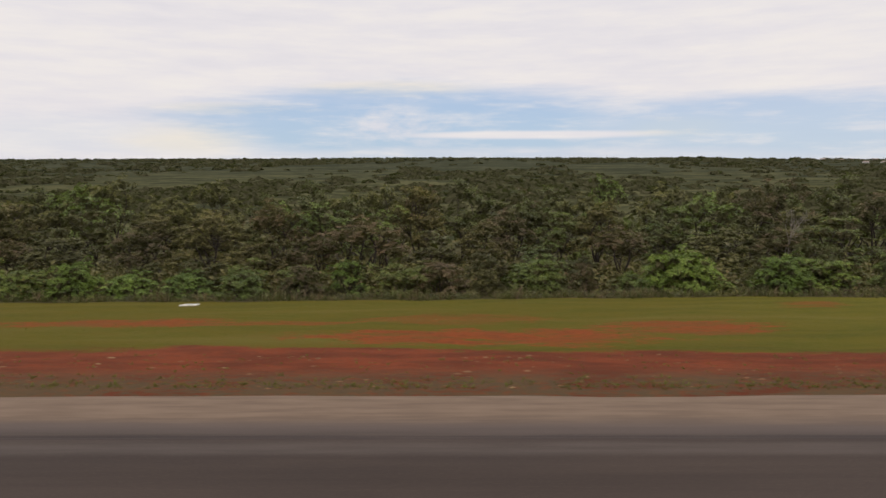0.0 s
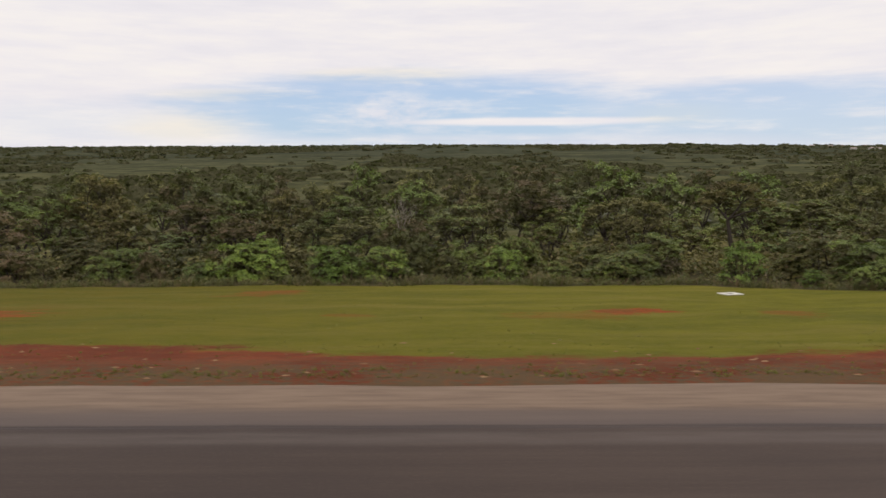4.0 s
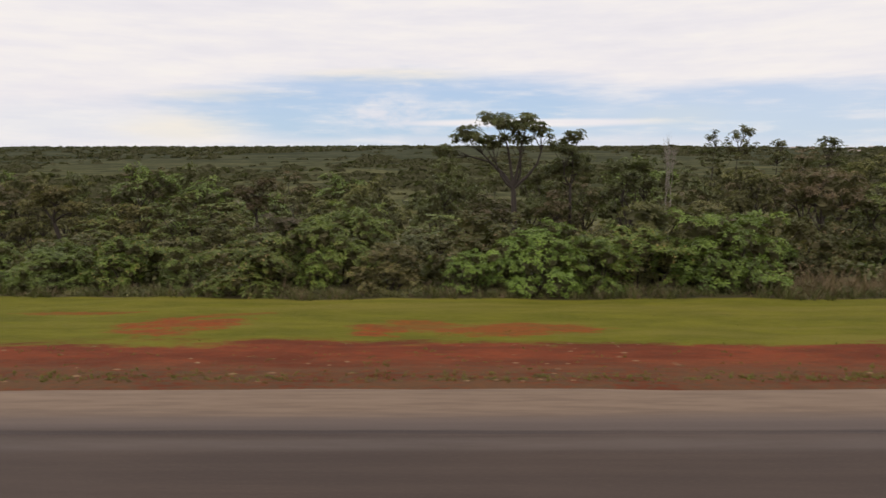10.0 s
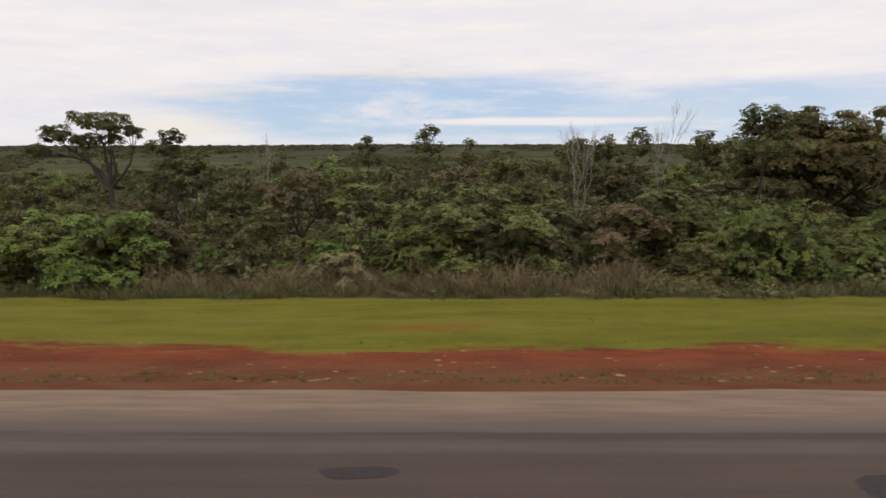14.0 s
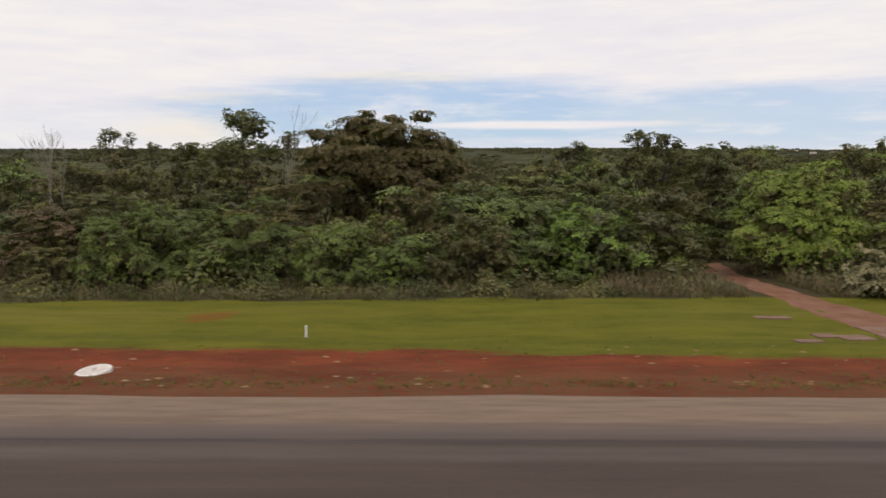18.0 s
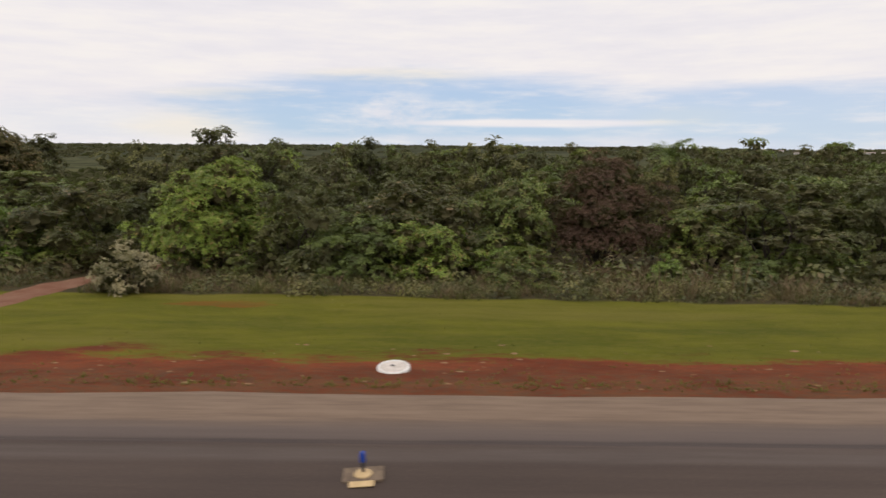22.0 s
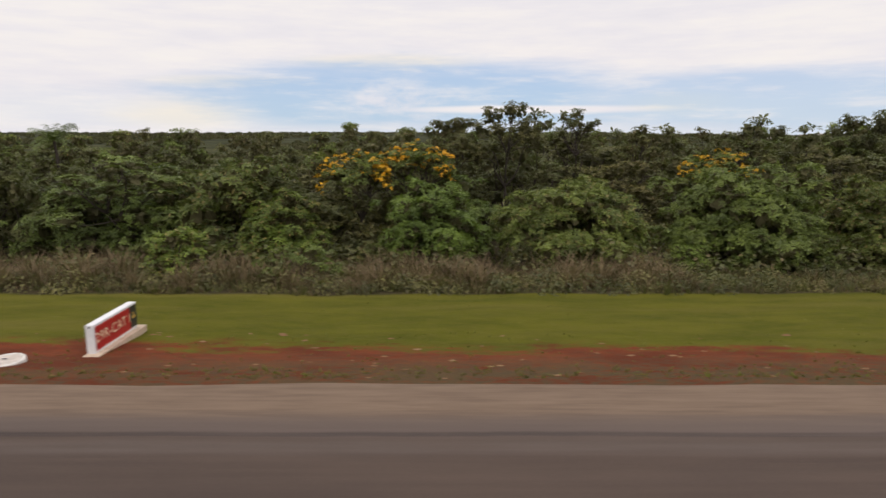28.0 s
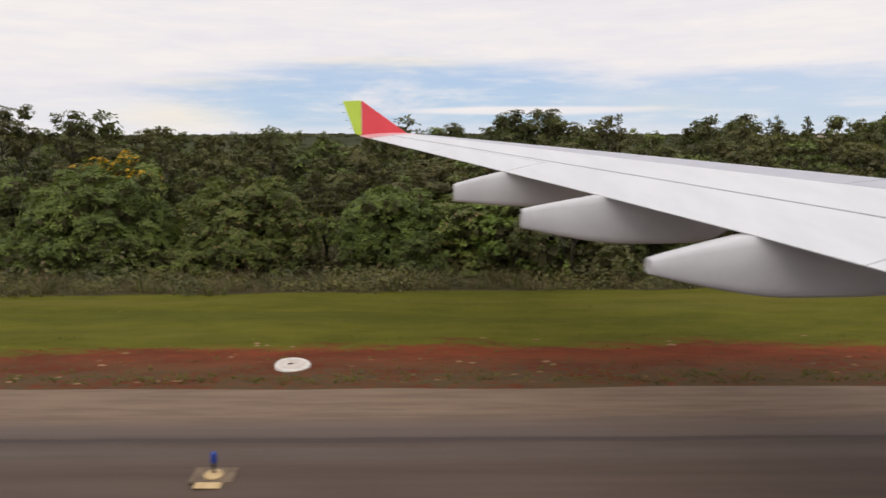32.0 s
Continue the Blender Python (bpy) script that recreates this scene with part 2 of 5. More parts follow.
def ground_nodes(n):
    pos = n.add("ShaderNodeTexCoord").outputs["Object"]
    s = n.add("ShaderNodeSeparateXYZ", {0: pos})
    x, y = s.outputs[0], s.outputs[1]
    xr = n.add("ShaderNodeMapRange", {0: x, 1: -100.0, 2: 400.0}).outputs[0]

    def at(v):
        return (v + 100) / 500

    big = n.noise(n.scaled(pos, (0.13, 0.50, 1)), 1.0, 5, 0.6)
    mid = n.noise(n.scaled(pos, (0.35, 0.9, 1)), 1.0, 5, 0.65)
    fine = n.noise(n.scaled(pos, (3.0, 7.0, 1)), 1.0, 4, 0.65)
    grit = n.noise(pos, 30.0, 3, 0.6)
    # red earth
    red = n.mix(n.step(mid, 0.35, 0.65), rgb(0.108, 0.029, 0.014), rgb(0.180, 0.045, 0.019))
    red = n.mix(n.math("MULTIPLY", n.step(fine, 0.45, 0.7), 0.5), red, rgb(0.082, 0.040, 0.022))
    red = n.mix(n.math("MULTIPLY", n.step(grit, 0.55, 0.75), 0.35), red, rgb(0.17, 0.09, 0.05))
    orange = n.mix(n.step(fine, 0.35, 0.65), rgb(0.235, 0.054, 0.015), rgb(0.135, 0.046, 0.015))
    orange = n.mix(n.math("MULTIPLY", n.step(mid, 0.48, 0.62), 0.55), orange, rgb(0.115, 0.066, 0.018))
    # mown grass
    lawn = n.mix(n.step(mid, 0.3, 0.7), rgb(0.084, 0.088, 0.007), rgb(0.143, 0.133, 0.013))
    swath = n.noise(n.scaled(pos, (0.05, 0.42, 1), (7, 3, 0)), 1.0, 3, 0.6)
    lawn = n.mix(n.math("MULTIPLY", n.step(swath, 0.48, 0.68), 0.6), lawn, rgb(0.168, 0.138, 0.030))
    lawn = n.mix(n.math("MULTIPLY", n.step(swath, 0.46, 0.30), 0.55), lawn, rgb(0.062, 0.072, 0.010))
    lawn = n.mix(n.math("MULTIPLY", n.step(fine, 0.35, 0.75), 0.55), lawn, rgb(0.150, 0.122, 0.028))
    lawn = n.mix(n.math("MULTIPLY", n.step(grit, 0.4, 0.8), 0.5), lawn, rgb(0.048, 0.060, 0.010))
    # bare patches in the grass: middle x and y, half length and half depth, how bare
    patch = n.math("ADD", n.math("MULTIPLY", big, 0.62), n.math("MULTIPLY", mid, 0.38))
    blot = n.noise(n.scaled(pos, (0.42, 0.95, 1), (3, 11, 0)), 1.0, 6, 0.66)
    bare = None
    for bx, by, bw, bd, much in BARE:
        a = n.math("DIVIDE", n.math("SUBTRACT", x, bx), bw)
        b = n.math("DIVIDE", n.math("SUBTRACT", y, by), bd)
        r = n.math("ADD", n.math("MULTIPLY", a, a), n.math("MULTIPLY", b, b))
        r = n.math("ADD", r, n.math("MULTIPLY", n.math("SUBTRACT", n.math("ADD", n.math("MULTIPLY", blot, 0.66), n.math("MULTIPLY", fine, 0.34)), 0.5), 7.0))
        r = n.step(r, 1.05, 0.35, 0.0, much)
        bare = r if bare is None else n.math("MAXIMUM", bare, r)
    lawn = n.mix(n.ramp(xr, [(at(90), 0.0), (at(170), 0.55), (at(240), 0.85)]), lawn, n.mix(1.0, lawn, rgb(0.76, 0.80, 0.82), "MULTIPLY"))
    lawn = n.mix(n.math("MULTIPLY", n.ramp(xr, [(at(-30), 1.0), (at(12), 0.9), (at(34), 0.25), (at(60), 0.0)]), n.step(mid, 0.25, 0.7, 0.35, 1.0)), lawn, n.mix(1.0, lawn, rgb(0.74, 0.64, 0.68), "MULTIPLY"))
    lawn = n.mix(bare, lawn, orange)
    # the ragged border between earth and grass
    border = n.math("MULTIPLY", n.ramp(xr, [(at(bx), by / 100) for bx, by in BORDER]), 100.0)
    ragged = n.math("ADD", n.math("MULTIPLY", n.math("SUBTRACT", patch, 0.5), 6.5), n.math("MULTIPLY", n.math("SUBTRACT", fine, 0.5), 1.6))
    over = n.math("ADD", n.math("SUBTRACT", y, border), ragged)
    c = n.mix(n.step(over, -0.35, 0.45), red, lawn)
    # weeds and gravel beside the pavement
    verge = n.math("MULTIPLY", n.step(y, 17.8, 15.2), n.step(n.math("ADD", n.math("MULTIPLY", mid, 0.5), n.math("MULTIPLY", fine, 0.5)), 0.38, 0.54))
    c = n.mix(n.math("MULTIPLY", verge, n.ramp(xr, [(at(40), 0.85), (at(110), 0.55), (at(215), 0.50), (at(240), 0.90), (at(400), 0.90)])), c, n.mix(fine, rgb(0.098, 0.074, 0.028), rgb(0.060, 0.050, 0.038)))
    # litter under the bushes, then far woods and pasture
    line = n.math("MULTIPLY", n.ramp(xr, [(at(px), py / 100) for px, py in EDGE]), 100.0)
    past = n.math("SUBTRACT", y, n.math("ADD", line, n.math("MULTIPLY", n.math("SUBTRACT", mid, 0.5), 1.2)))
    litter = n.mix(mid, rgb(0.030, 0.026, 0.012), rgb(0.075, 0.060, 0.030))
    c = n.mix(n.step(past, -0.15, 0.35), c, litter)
    woods = n.noise(n.scaled(pos, (0.0070, 0.0018, 1)), 1.0, 3, 0.5)
    crowns = n.noise(n.scaled(pos, (0.05, 0.02, 1)), 1.0, 3, 0.55)
    # the upper slope's greyer colour has distance haze mixed into it
    upper = n.step(n.math("ADD", y, n.math("MULTIPLY", n.math("SUBTRACT", woods, 0.5), 1400)), 700, 1500)
    far = n.mix(upper, rgb(0.084, 0.083, 0.040), rgb(0.064, 0.068, 0.046))
    far = n.mix(n.math("MULTIPLY", n.step(woods, 0.42, 0.58), 0.65), far, rgb(0.028, 0.033, 0.021))
    pasture = n.noise(n.scaled(pos, (0.010, 0.0045, 1), (5, 2, 0)), 1.0, 4, 0.6)
    far = n.mix(n.math("MULTIPLY", n.step(pasture, 0.44, 0.60), n.math("SUBTRACT", 0.6, n.math("MULTIPLY", upper, 0.35))), far, rgb(0.128, 0.124, 0.064))
    far = n.mix(n.math("MULTIPLY", n.step(crowns, 0.42, 0.62), 0.4), far, rgb(0.030, 0.035, 0.019))
    c = n.mix(n.step(y, 75, 130), c, far)
    return principled(n, c, 0.95, normal=n.bump(n.math("ADD", n.math("MULTIPLY", fine, 0.6), n.math("MULTIPLY", grit, 0.4)), 0.7, 0.06), spec=n.step(y, 60, 110, 0.06, 0.0))


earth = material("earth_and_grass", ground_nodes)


def asphalt_nodes(n):
    pos = n.add("ShaderNodeTexCoord").outputs["Object"]
    s = n.add("ShaderNodeSeparateXYZ", {0: pos})
    y = s.outputs[1]
    grain = n.noise(pos, 22.0, 3, 0.7)
    long = n.noise(n.scaled(pos, (0.06, 1.6, 1)), 1.0, 5, 0.65)
    blot = n.noise(n.scaled(pos, (0.12, 0.35, 1)), 1.0, 5, 0.6)
    worn = n.noise(n.scaled(pos, (0.5, 5.0, 1)), 1.0, 4, 0.6)
    base = n.mix(n.step(long, 0.3, 0.7), rgb(0.049, 0.033, 0.025), rgb(0.068, 0.047, 0.036))
    base = n.mix(n.math("MULTIPLY", n.step(blot, 0.42, 0.66), 0.45), base, rgb(0.040, 0.028, 0.023))
    along = n.add("ShaderNodeMapRange", {0: s.outputs[0], 1: -20.0, 2: 300.0}).outputs[0]
    base = n.mix(1.0, base, n.ramp(along, [(0.0, 0.72), (0.13, 0.74), (0.22, 0.96), (0.65, 0.92), (0.74, 1.18), (0.93, 1.28), (1.0, 1.0)]), "MULTIPLY")
    dust = n.math("ADD", y, n.math("MULTIPLY", n.math("SUBTRACT", long, 0.5), 1.0))
    shoulder = n.mix(n.step(worn, 0.3, 0.7), rgb(0.136, 0.092, 0.062), rgb(0.186, 0.129, 0.088))
    c = n.mix(n.step(dust, 12.1, 13.2), base, shoulder)
    pale = n.math("MULTIPLY", n.step(dust, 11.7, 12.2), n.step(dust, 13.0, 12.4))
    c = n.mix(n.math("MULTIPLY", pale, 0.45), c, rgb(0.130, 0.101, 0.087))
    # a sealed joint runs along the pavement, with a paler band on its near side
    wob = n.math("ADD", y, n.math("MULTIPLY", n.math("SUBTRACT", n.noise(n.scaled(pos, (0.4, 0.1, 1)), 1.0, 3), 0.5), 0.16))
    joint = n.math("MULTIPLY", n.step(n.math("ABSOLUTE", n.math("SUBTRACT", wob, 11.95)), 0.13, 0.05), n.step(blot, 0.3, 0.5, 0.35, 1.0))
    c = n.mix(n.math("MULTIPLY", n.math("MULTIPLY", n.step(n.math("ABSOLUTE", n.math("SUBTRACT", wob, 11.45)), 0.4, 0.1), worn), 0.55), c, rgb(0.13, 0.107, 0.094))
    c = n.mix(n.math("MULTIPLY", joint, 0.55), c, rgb(0.032, 0.025, 0.024))
    c = n.mix(n.math("MULTIPLY", n.step(grain, 0.5, 0.8), 0.3), c, rgb(0.16, 0.115, 0.090))
    return principled(n, c, 0.85, normal=n.bump(grain, 0.35, 0.01), spec=0.3)


asphalt = material("worn_asphalt", asphalt_nodes)


def plain_nodes(dark, light, rough=0.6, metal=0.0, scale=6.0, spec=0.5, relief=0.1):
    def build(n):
        pos = n.add("ShaderNodeTexCoord").outputs["Object"]
        a, b = n.noise(pos, scale, 5, 0.6), n.noise(pos, scale * 9, 3, 0.6)
        f = n.math("ADD", n.math("MULTIPLY", n.step(a, 0.3, 0.7), 0.7), n.math("MULTIPLY", b, 0.3))
        return principled(n, n.mix(f, rgb(*dark), rgb(*light)), rough, metal, n.bump(b, relief, 0.01), spec)
    return build


concrete = material("whitewashed_concrete", plain_nodes((0.50, 0.47, 0.42), (0.74, 0.71, 0.66), 0.85, spec=0.2))
concrete_lid = material("weathered_concrete_lid", plain_nodes((0.42, 0.37, 0.32), (0.64, 0.58, 0.52), 0.9, scale=9.0, spec=0.2, relief=0.3))
concrete_grey = material("grey_concrete", plain_nodes((0.17, 0.15, 0.15), (0.30, 0.27, 0.26), 0.9, spec=0.2, relief=0.4))
paint_white = material("white_paint", plain_nodes((0.70, 0.70, 0.70), (0.82, 0.82, 0.82), 0.45))
paint_red = material("red_sign_face", plain_nodes((0.36, 0.012, 0.014), (0.46, 0.020, 0.020), 0.4))
paint_black = material("black_sign_face", plain_nodes((0.02, 0.02, 0.02), (0.04, 0.04, 0.035), 0.4))
paint_cream = material("cream_lettering", plain_nodes((0.78, 0.62, 0.40), (0.86, 0.74, 0.55), 0.5))
paint_yellow = material("yellow_paint", plain_nodes((0.50, 0.30, 0.05), (0.72, 0.50, 0.12), 0.55))
paint_buff = material("buff_concrete", plain_nodes((0.46, 0.34, 0.24), (0.66, 0.52, 0.40), 0.85))
glass_blue = material("blue_lens", plain_nodes((0.010, 0.035, 0.22), (0.020, 0.070, 0.36), 0.15, scale=3))
metal_dark = material("dark_metal", plain_nodes((0.03, 0.03, 0.04), (0.07, 0.07, 0.09), 0.5, 0.4))


# ---- mesh helpers ----
def mesh_of(name, verts, faces, mat, smooth=False):
    """A mesh from arrays of corners and of equal-sided faces."""
    me = bpy.data.meshes.new(name)
    verts, faces = np.asarray(verts, np.float32), np.asarray(faces, np.int32)
    k = faces.shape[1]
    me.vertices.add(len(verts))
    me.vertices.foreach_set("co", verts.ravel())
    me.loops.add(faces.size)
    me.loops.foreach_set("vertex_index", faces.ravel())
    me.polygons.add(len(faces))
    me.polygons.foreach_set("loop_start", np.arange(0, faces.size, k, dtype=np.int32))
    me.polygons.foreach_set("use_smooth", np.full(len(faces), smooth))
    me.update(calc_edges=True)
    me.validate()
    me.materials.append(mat)
    return me


def part(name, bm, mat, parent=None, label="", smooth=False):
    """Links a bmesh as one mesh object under a thing or a part."""
    me = bpy.data.meshes.new(name)
    bmesh.ops.recalc_face_normals(bm, faces=bm.faces)
    for f in bm.faces:
        f.smooth = smooth
    bm.to_mesh(me)
    bm.free()
    me.materials.append(mat)
    ob = new(name, me)
    if parent is not None:
        ob.parent = parent
    return tagged(ob, label)


def mesh_part(name, me, parent=None, label=""):
    ob = new(name, me)
    if parent is not None:
        ob.parent = parent
    return tagged(ob, label)


def thing(name, m, label, category, group="", kind=""):
    ob = new(name)
    ob.matrix_basis = m
    return tagged(ob, label, category, group, kind)


def box(sx, sy, sz, at=(0, 0, 0), bevel=0.0, m=None):
    bm = bmesh.new()
    bmesh.ops.create_cube(bm, size=1)
    bmesh.ops.scale(bm, vec=(sx, sy, sz), verts=bm.verts)
    bmesh.ops.translate(bm, vec=at, verts=bm.verts)
    if bevel:
        bmesh.ops.bevel(bm, geom=bm.edges[:], offset=bevel, segments=2, profile=0.6, affect="EDGES")
    if m is not None:
        bm.transform(m)
    return bm


def lathe(rings, sides=20, wobble=0.0):
    """A turned solid from (radius, height) rings, closed at both ends."""
    bm = bmesh.new()
    loops = []
    for r, z in rings:
        loops.append([bm.verts.new((r * (1 + wobble * math.sin(3 * a + z * 9)) * math.cos(a), r * math.sin(a), z)) for a in (2 * math.pi * i / sides for i in range(sides))])
    for a, b in zip(loops, loops[1:]):
        for i in range(sides):
            bm.faces.new((a[i], a[(i + 1) % sides], b[(i + 1) % sides], b[i]))
    bm.faces.new(loops[0][::-1])
    bm.faces.new(loops[-1])
    return bm


def tube(points, radii, sides=6):
    """Corners and quads of a bent tapered tube."""
    pts = np.asarray(points, float)
    v, f = [], []
    for i, (p, r) in enumerate(zip(pts, radii)):
        d = pts[min(i + 1, len(pts) - 1)] - pts[max(i - 1, 0)]
        d = d / (np.linalg.norm(d) + 1e-9)
        a = np.cross(d, (0.3, 0.9, 0.1))
        a /= np.linalg.norm(a) + 1e-9
        b = np.cross(d, a)
        for k in range(sides):
            w = 2 * math.pi * k / sides
            v.append(p + r * (math.cos(w) * a + math.sin(w) * b))
    for i in range(len(pts) - 1):
        for k in range(sides):
            f.append((i * sides + k, i * sides + (k + 1) % sides, (i + 1) * sides + (k + 1) % sides, (i + 1) * sides + k))
    return v, f


def tubes_mesh(name, limbs, mat):
    V, Fs = [], []
    for pts, radii in limbs:
        v, f = tube(pts, radii, 6 if radii[0] > 0.09 else 4)
        Fs += [tuple(i + len(V) for i in q) for q in f]
        V += v
    return mesh_of(name, V, Fs, mat, True)


def leaves(centres, outward, size, narrow=0.5, spread=0.9):
    """Diamond leaves, one at each place, turned about their outward way."""
    k = len(centres)
    up = outward + rng.normal(0, spread, (k, 3)) + (0, 0, 0.55)
    up /= np.linalg.norm(up, axis=1, keepdims=True) + 1e-9
    a = np.cross(up, rng.normal(0, 1, (k, 3)))
    a /= np.linalg.norm(a, axis=1, keepdims=True) + 1e-9
    b = np.cross(up, a)
    s = (size * rng.uniform(0.6, 1.4, k))[:, None]
    droop = up * s * 0.22
    v = np.stack([centres - a * s, centres + b * s * narrow + droop, centres + a * s, centres - b * s * narrow + droop], 1).reshape(-1, 3)
    return v, np.arange(4 * k).reshape(-1, 4)


def rosettes(lobes, per, leaf, narrow=0.42, ring=6):
    """Tufts of leaves that spread from their middle, set over the outer sides of lobes (x, y, z, radius, flatness)."""
    L = np.array(lobes, float)
    k = np.maximum(3, (per * L[:, 3] ** 2).astype(int))
    c, r, flat = np.repeat(L[:, :3], k, 0), np.repeat(L[:, 3], k), np.repeat(L[:, 4], k)
    n = len(c)
    heart = L[:, :3].mean(0) * (1, 1, 0.75)
    out = c - heart
    out /= np.linalg.norm(out, axis=1, keepdims=True) + 1e-6
    d = rng.normal(0, 1, (n, 3)) + out * 0.6 + (0, 0, 1.15)
    d /= np.linalg.norm(d, axis=1, keepdims=True)
    p = c + d * (r * rng.uniform(0.72, 1.08, n))[:, None] * np.stack([np.ones(n), np.ones(n), flat], 1)
    size = leaf * rng.uniform(0.7, 1.35, n)
    axis = d * 0.80 + rng.normal(0, 0.24, (n, 3)) + (0, 0, 0.50)
    axis /= np.linalg.norm(axis, axis=1, keepdims=True)
    e1 = np.cross(axis, rng.normal(0, 1, (n, 3)))
    e1 /= np.linalg.norm(e1, axis=1, keepdims=True)
    e2 = np.cross(axis, e1)
    V = []
    for q in range(ring):
        a = 2 * math.pi * q / ring + rng.uniform(-0.35, 0.35, n)
        way = e1 * np.cos(a)[:, None] + e2 * np.sin(a)[:, None]
        side = np.cross(axis, way)
        s = (size * rng.uniform(0.7, 1.25, n))[:, None]
        root = p + way * s * 0.25
        tip = p + way * s * 2.0 + axis * s * rng.uniform(-0.5, 0.7, (n, 1))
        mid = (root + tip) / 2 + axis * s * 0.28
        V.append(np.stack([root, mid + side * s * narrow, tip, mid - side * s * narrow], 1))
    v = np.concatenate(V, 0).reshape(-1, 3)
    return v, np.arange(len(v)).reshape(-1, 4)


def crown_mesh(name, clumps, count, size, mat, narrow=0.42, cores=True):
    """Leaf tufts over the lobes, with a tangle of shade-coloured leaves in the heart of each large lobe."""
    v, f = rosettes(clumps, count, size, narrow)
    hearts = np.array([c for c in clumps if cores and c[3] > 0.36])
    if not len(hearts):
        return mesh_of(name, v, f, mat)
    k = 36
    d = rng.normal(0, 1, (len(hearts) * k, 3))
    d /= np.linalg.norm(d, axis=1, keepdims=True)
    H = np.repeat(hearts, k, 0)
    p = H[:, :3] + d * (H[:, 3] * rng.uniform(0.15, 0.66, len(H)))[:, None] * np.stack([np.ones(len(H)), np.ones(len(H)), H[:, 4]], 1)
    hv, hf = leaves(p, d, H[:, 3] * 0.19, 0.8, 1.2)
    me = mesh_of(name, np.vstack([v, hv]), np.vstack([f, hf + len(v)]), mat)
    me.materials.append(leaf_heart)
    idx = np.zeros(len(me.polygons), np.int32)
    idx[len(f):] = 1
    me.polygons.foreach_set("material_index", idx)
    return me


# ---- plants: each kind is built once, then copied ----
def bend(a, b, sag=0.15, steps=4):
    a, b = np.array(a, float), np.array(b, float)
    w = rng.normal(0, sag, 3) * np.linalg.norm(b - a) * 0.5
    return [a + (b - a) * t + w * math.sin(math.pi * t) for t in np.linspace(0, 1, steps + 1)]


def make_shrub(height, width, mat, leaf=0.14, count=26, lobes_n=13):
    """Many stems from the ground under a dome of lobes, leafy nearly down to it."""
    ob = new("shrub")
    limbs, lobes = [], []
    for i in range(lobes_n):
        up = 1 - (i + 0.5) / lobes_n
        a = 2.4 * i + rng.normal(0, 0.25)
        far = math.sqrt(1 - (up * 0.93) ** 2) * rng.uniform(0.72, 1.02)
        R = rng.uniform(0.17, 0.25) * min(width, height * 1.4)
        x, y, z = (width * 0.5 - R * 0.7) * far * math.cos(a), (width * 0.5 - R * 0.7) * far * math.sin(a), max(R * 0.55 if height < 4.2 else height * 0.24, (height - R * 0.8) * up * rng.uniform(0.82, 1.06))
        lobes.append((x, y, z, R, 0.58))
        limbs.append((bend((0.1 * math.cos(a), 0.1 * math.sin(a), -0.3), (x, y, z), 0.2), np.linspace(0.055, 0.012, 5)))
        for _ in range(2):
            lobes.append((x + rng.normal(0, R * 0.7), y + rng.normal(0, R * 0.7), z + R * rng.uniform(0.1, 0.7), R * rng.uniform(0.35, 0.55), 0.8))
    mesh_part("trunk", tubes_mesh("trunk", limbs, bark), ob)
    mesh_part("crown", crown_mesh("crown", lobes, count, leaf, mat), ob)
    return ob


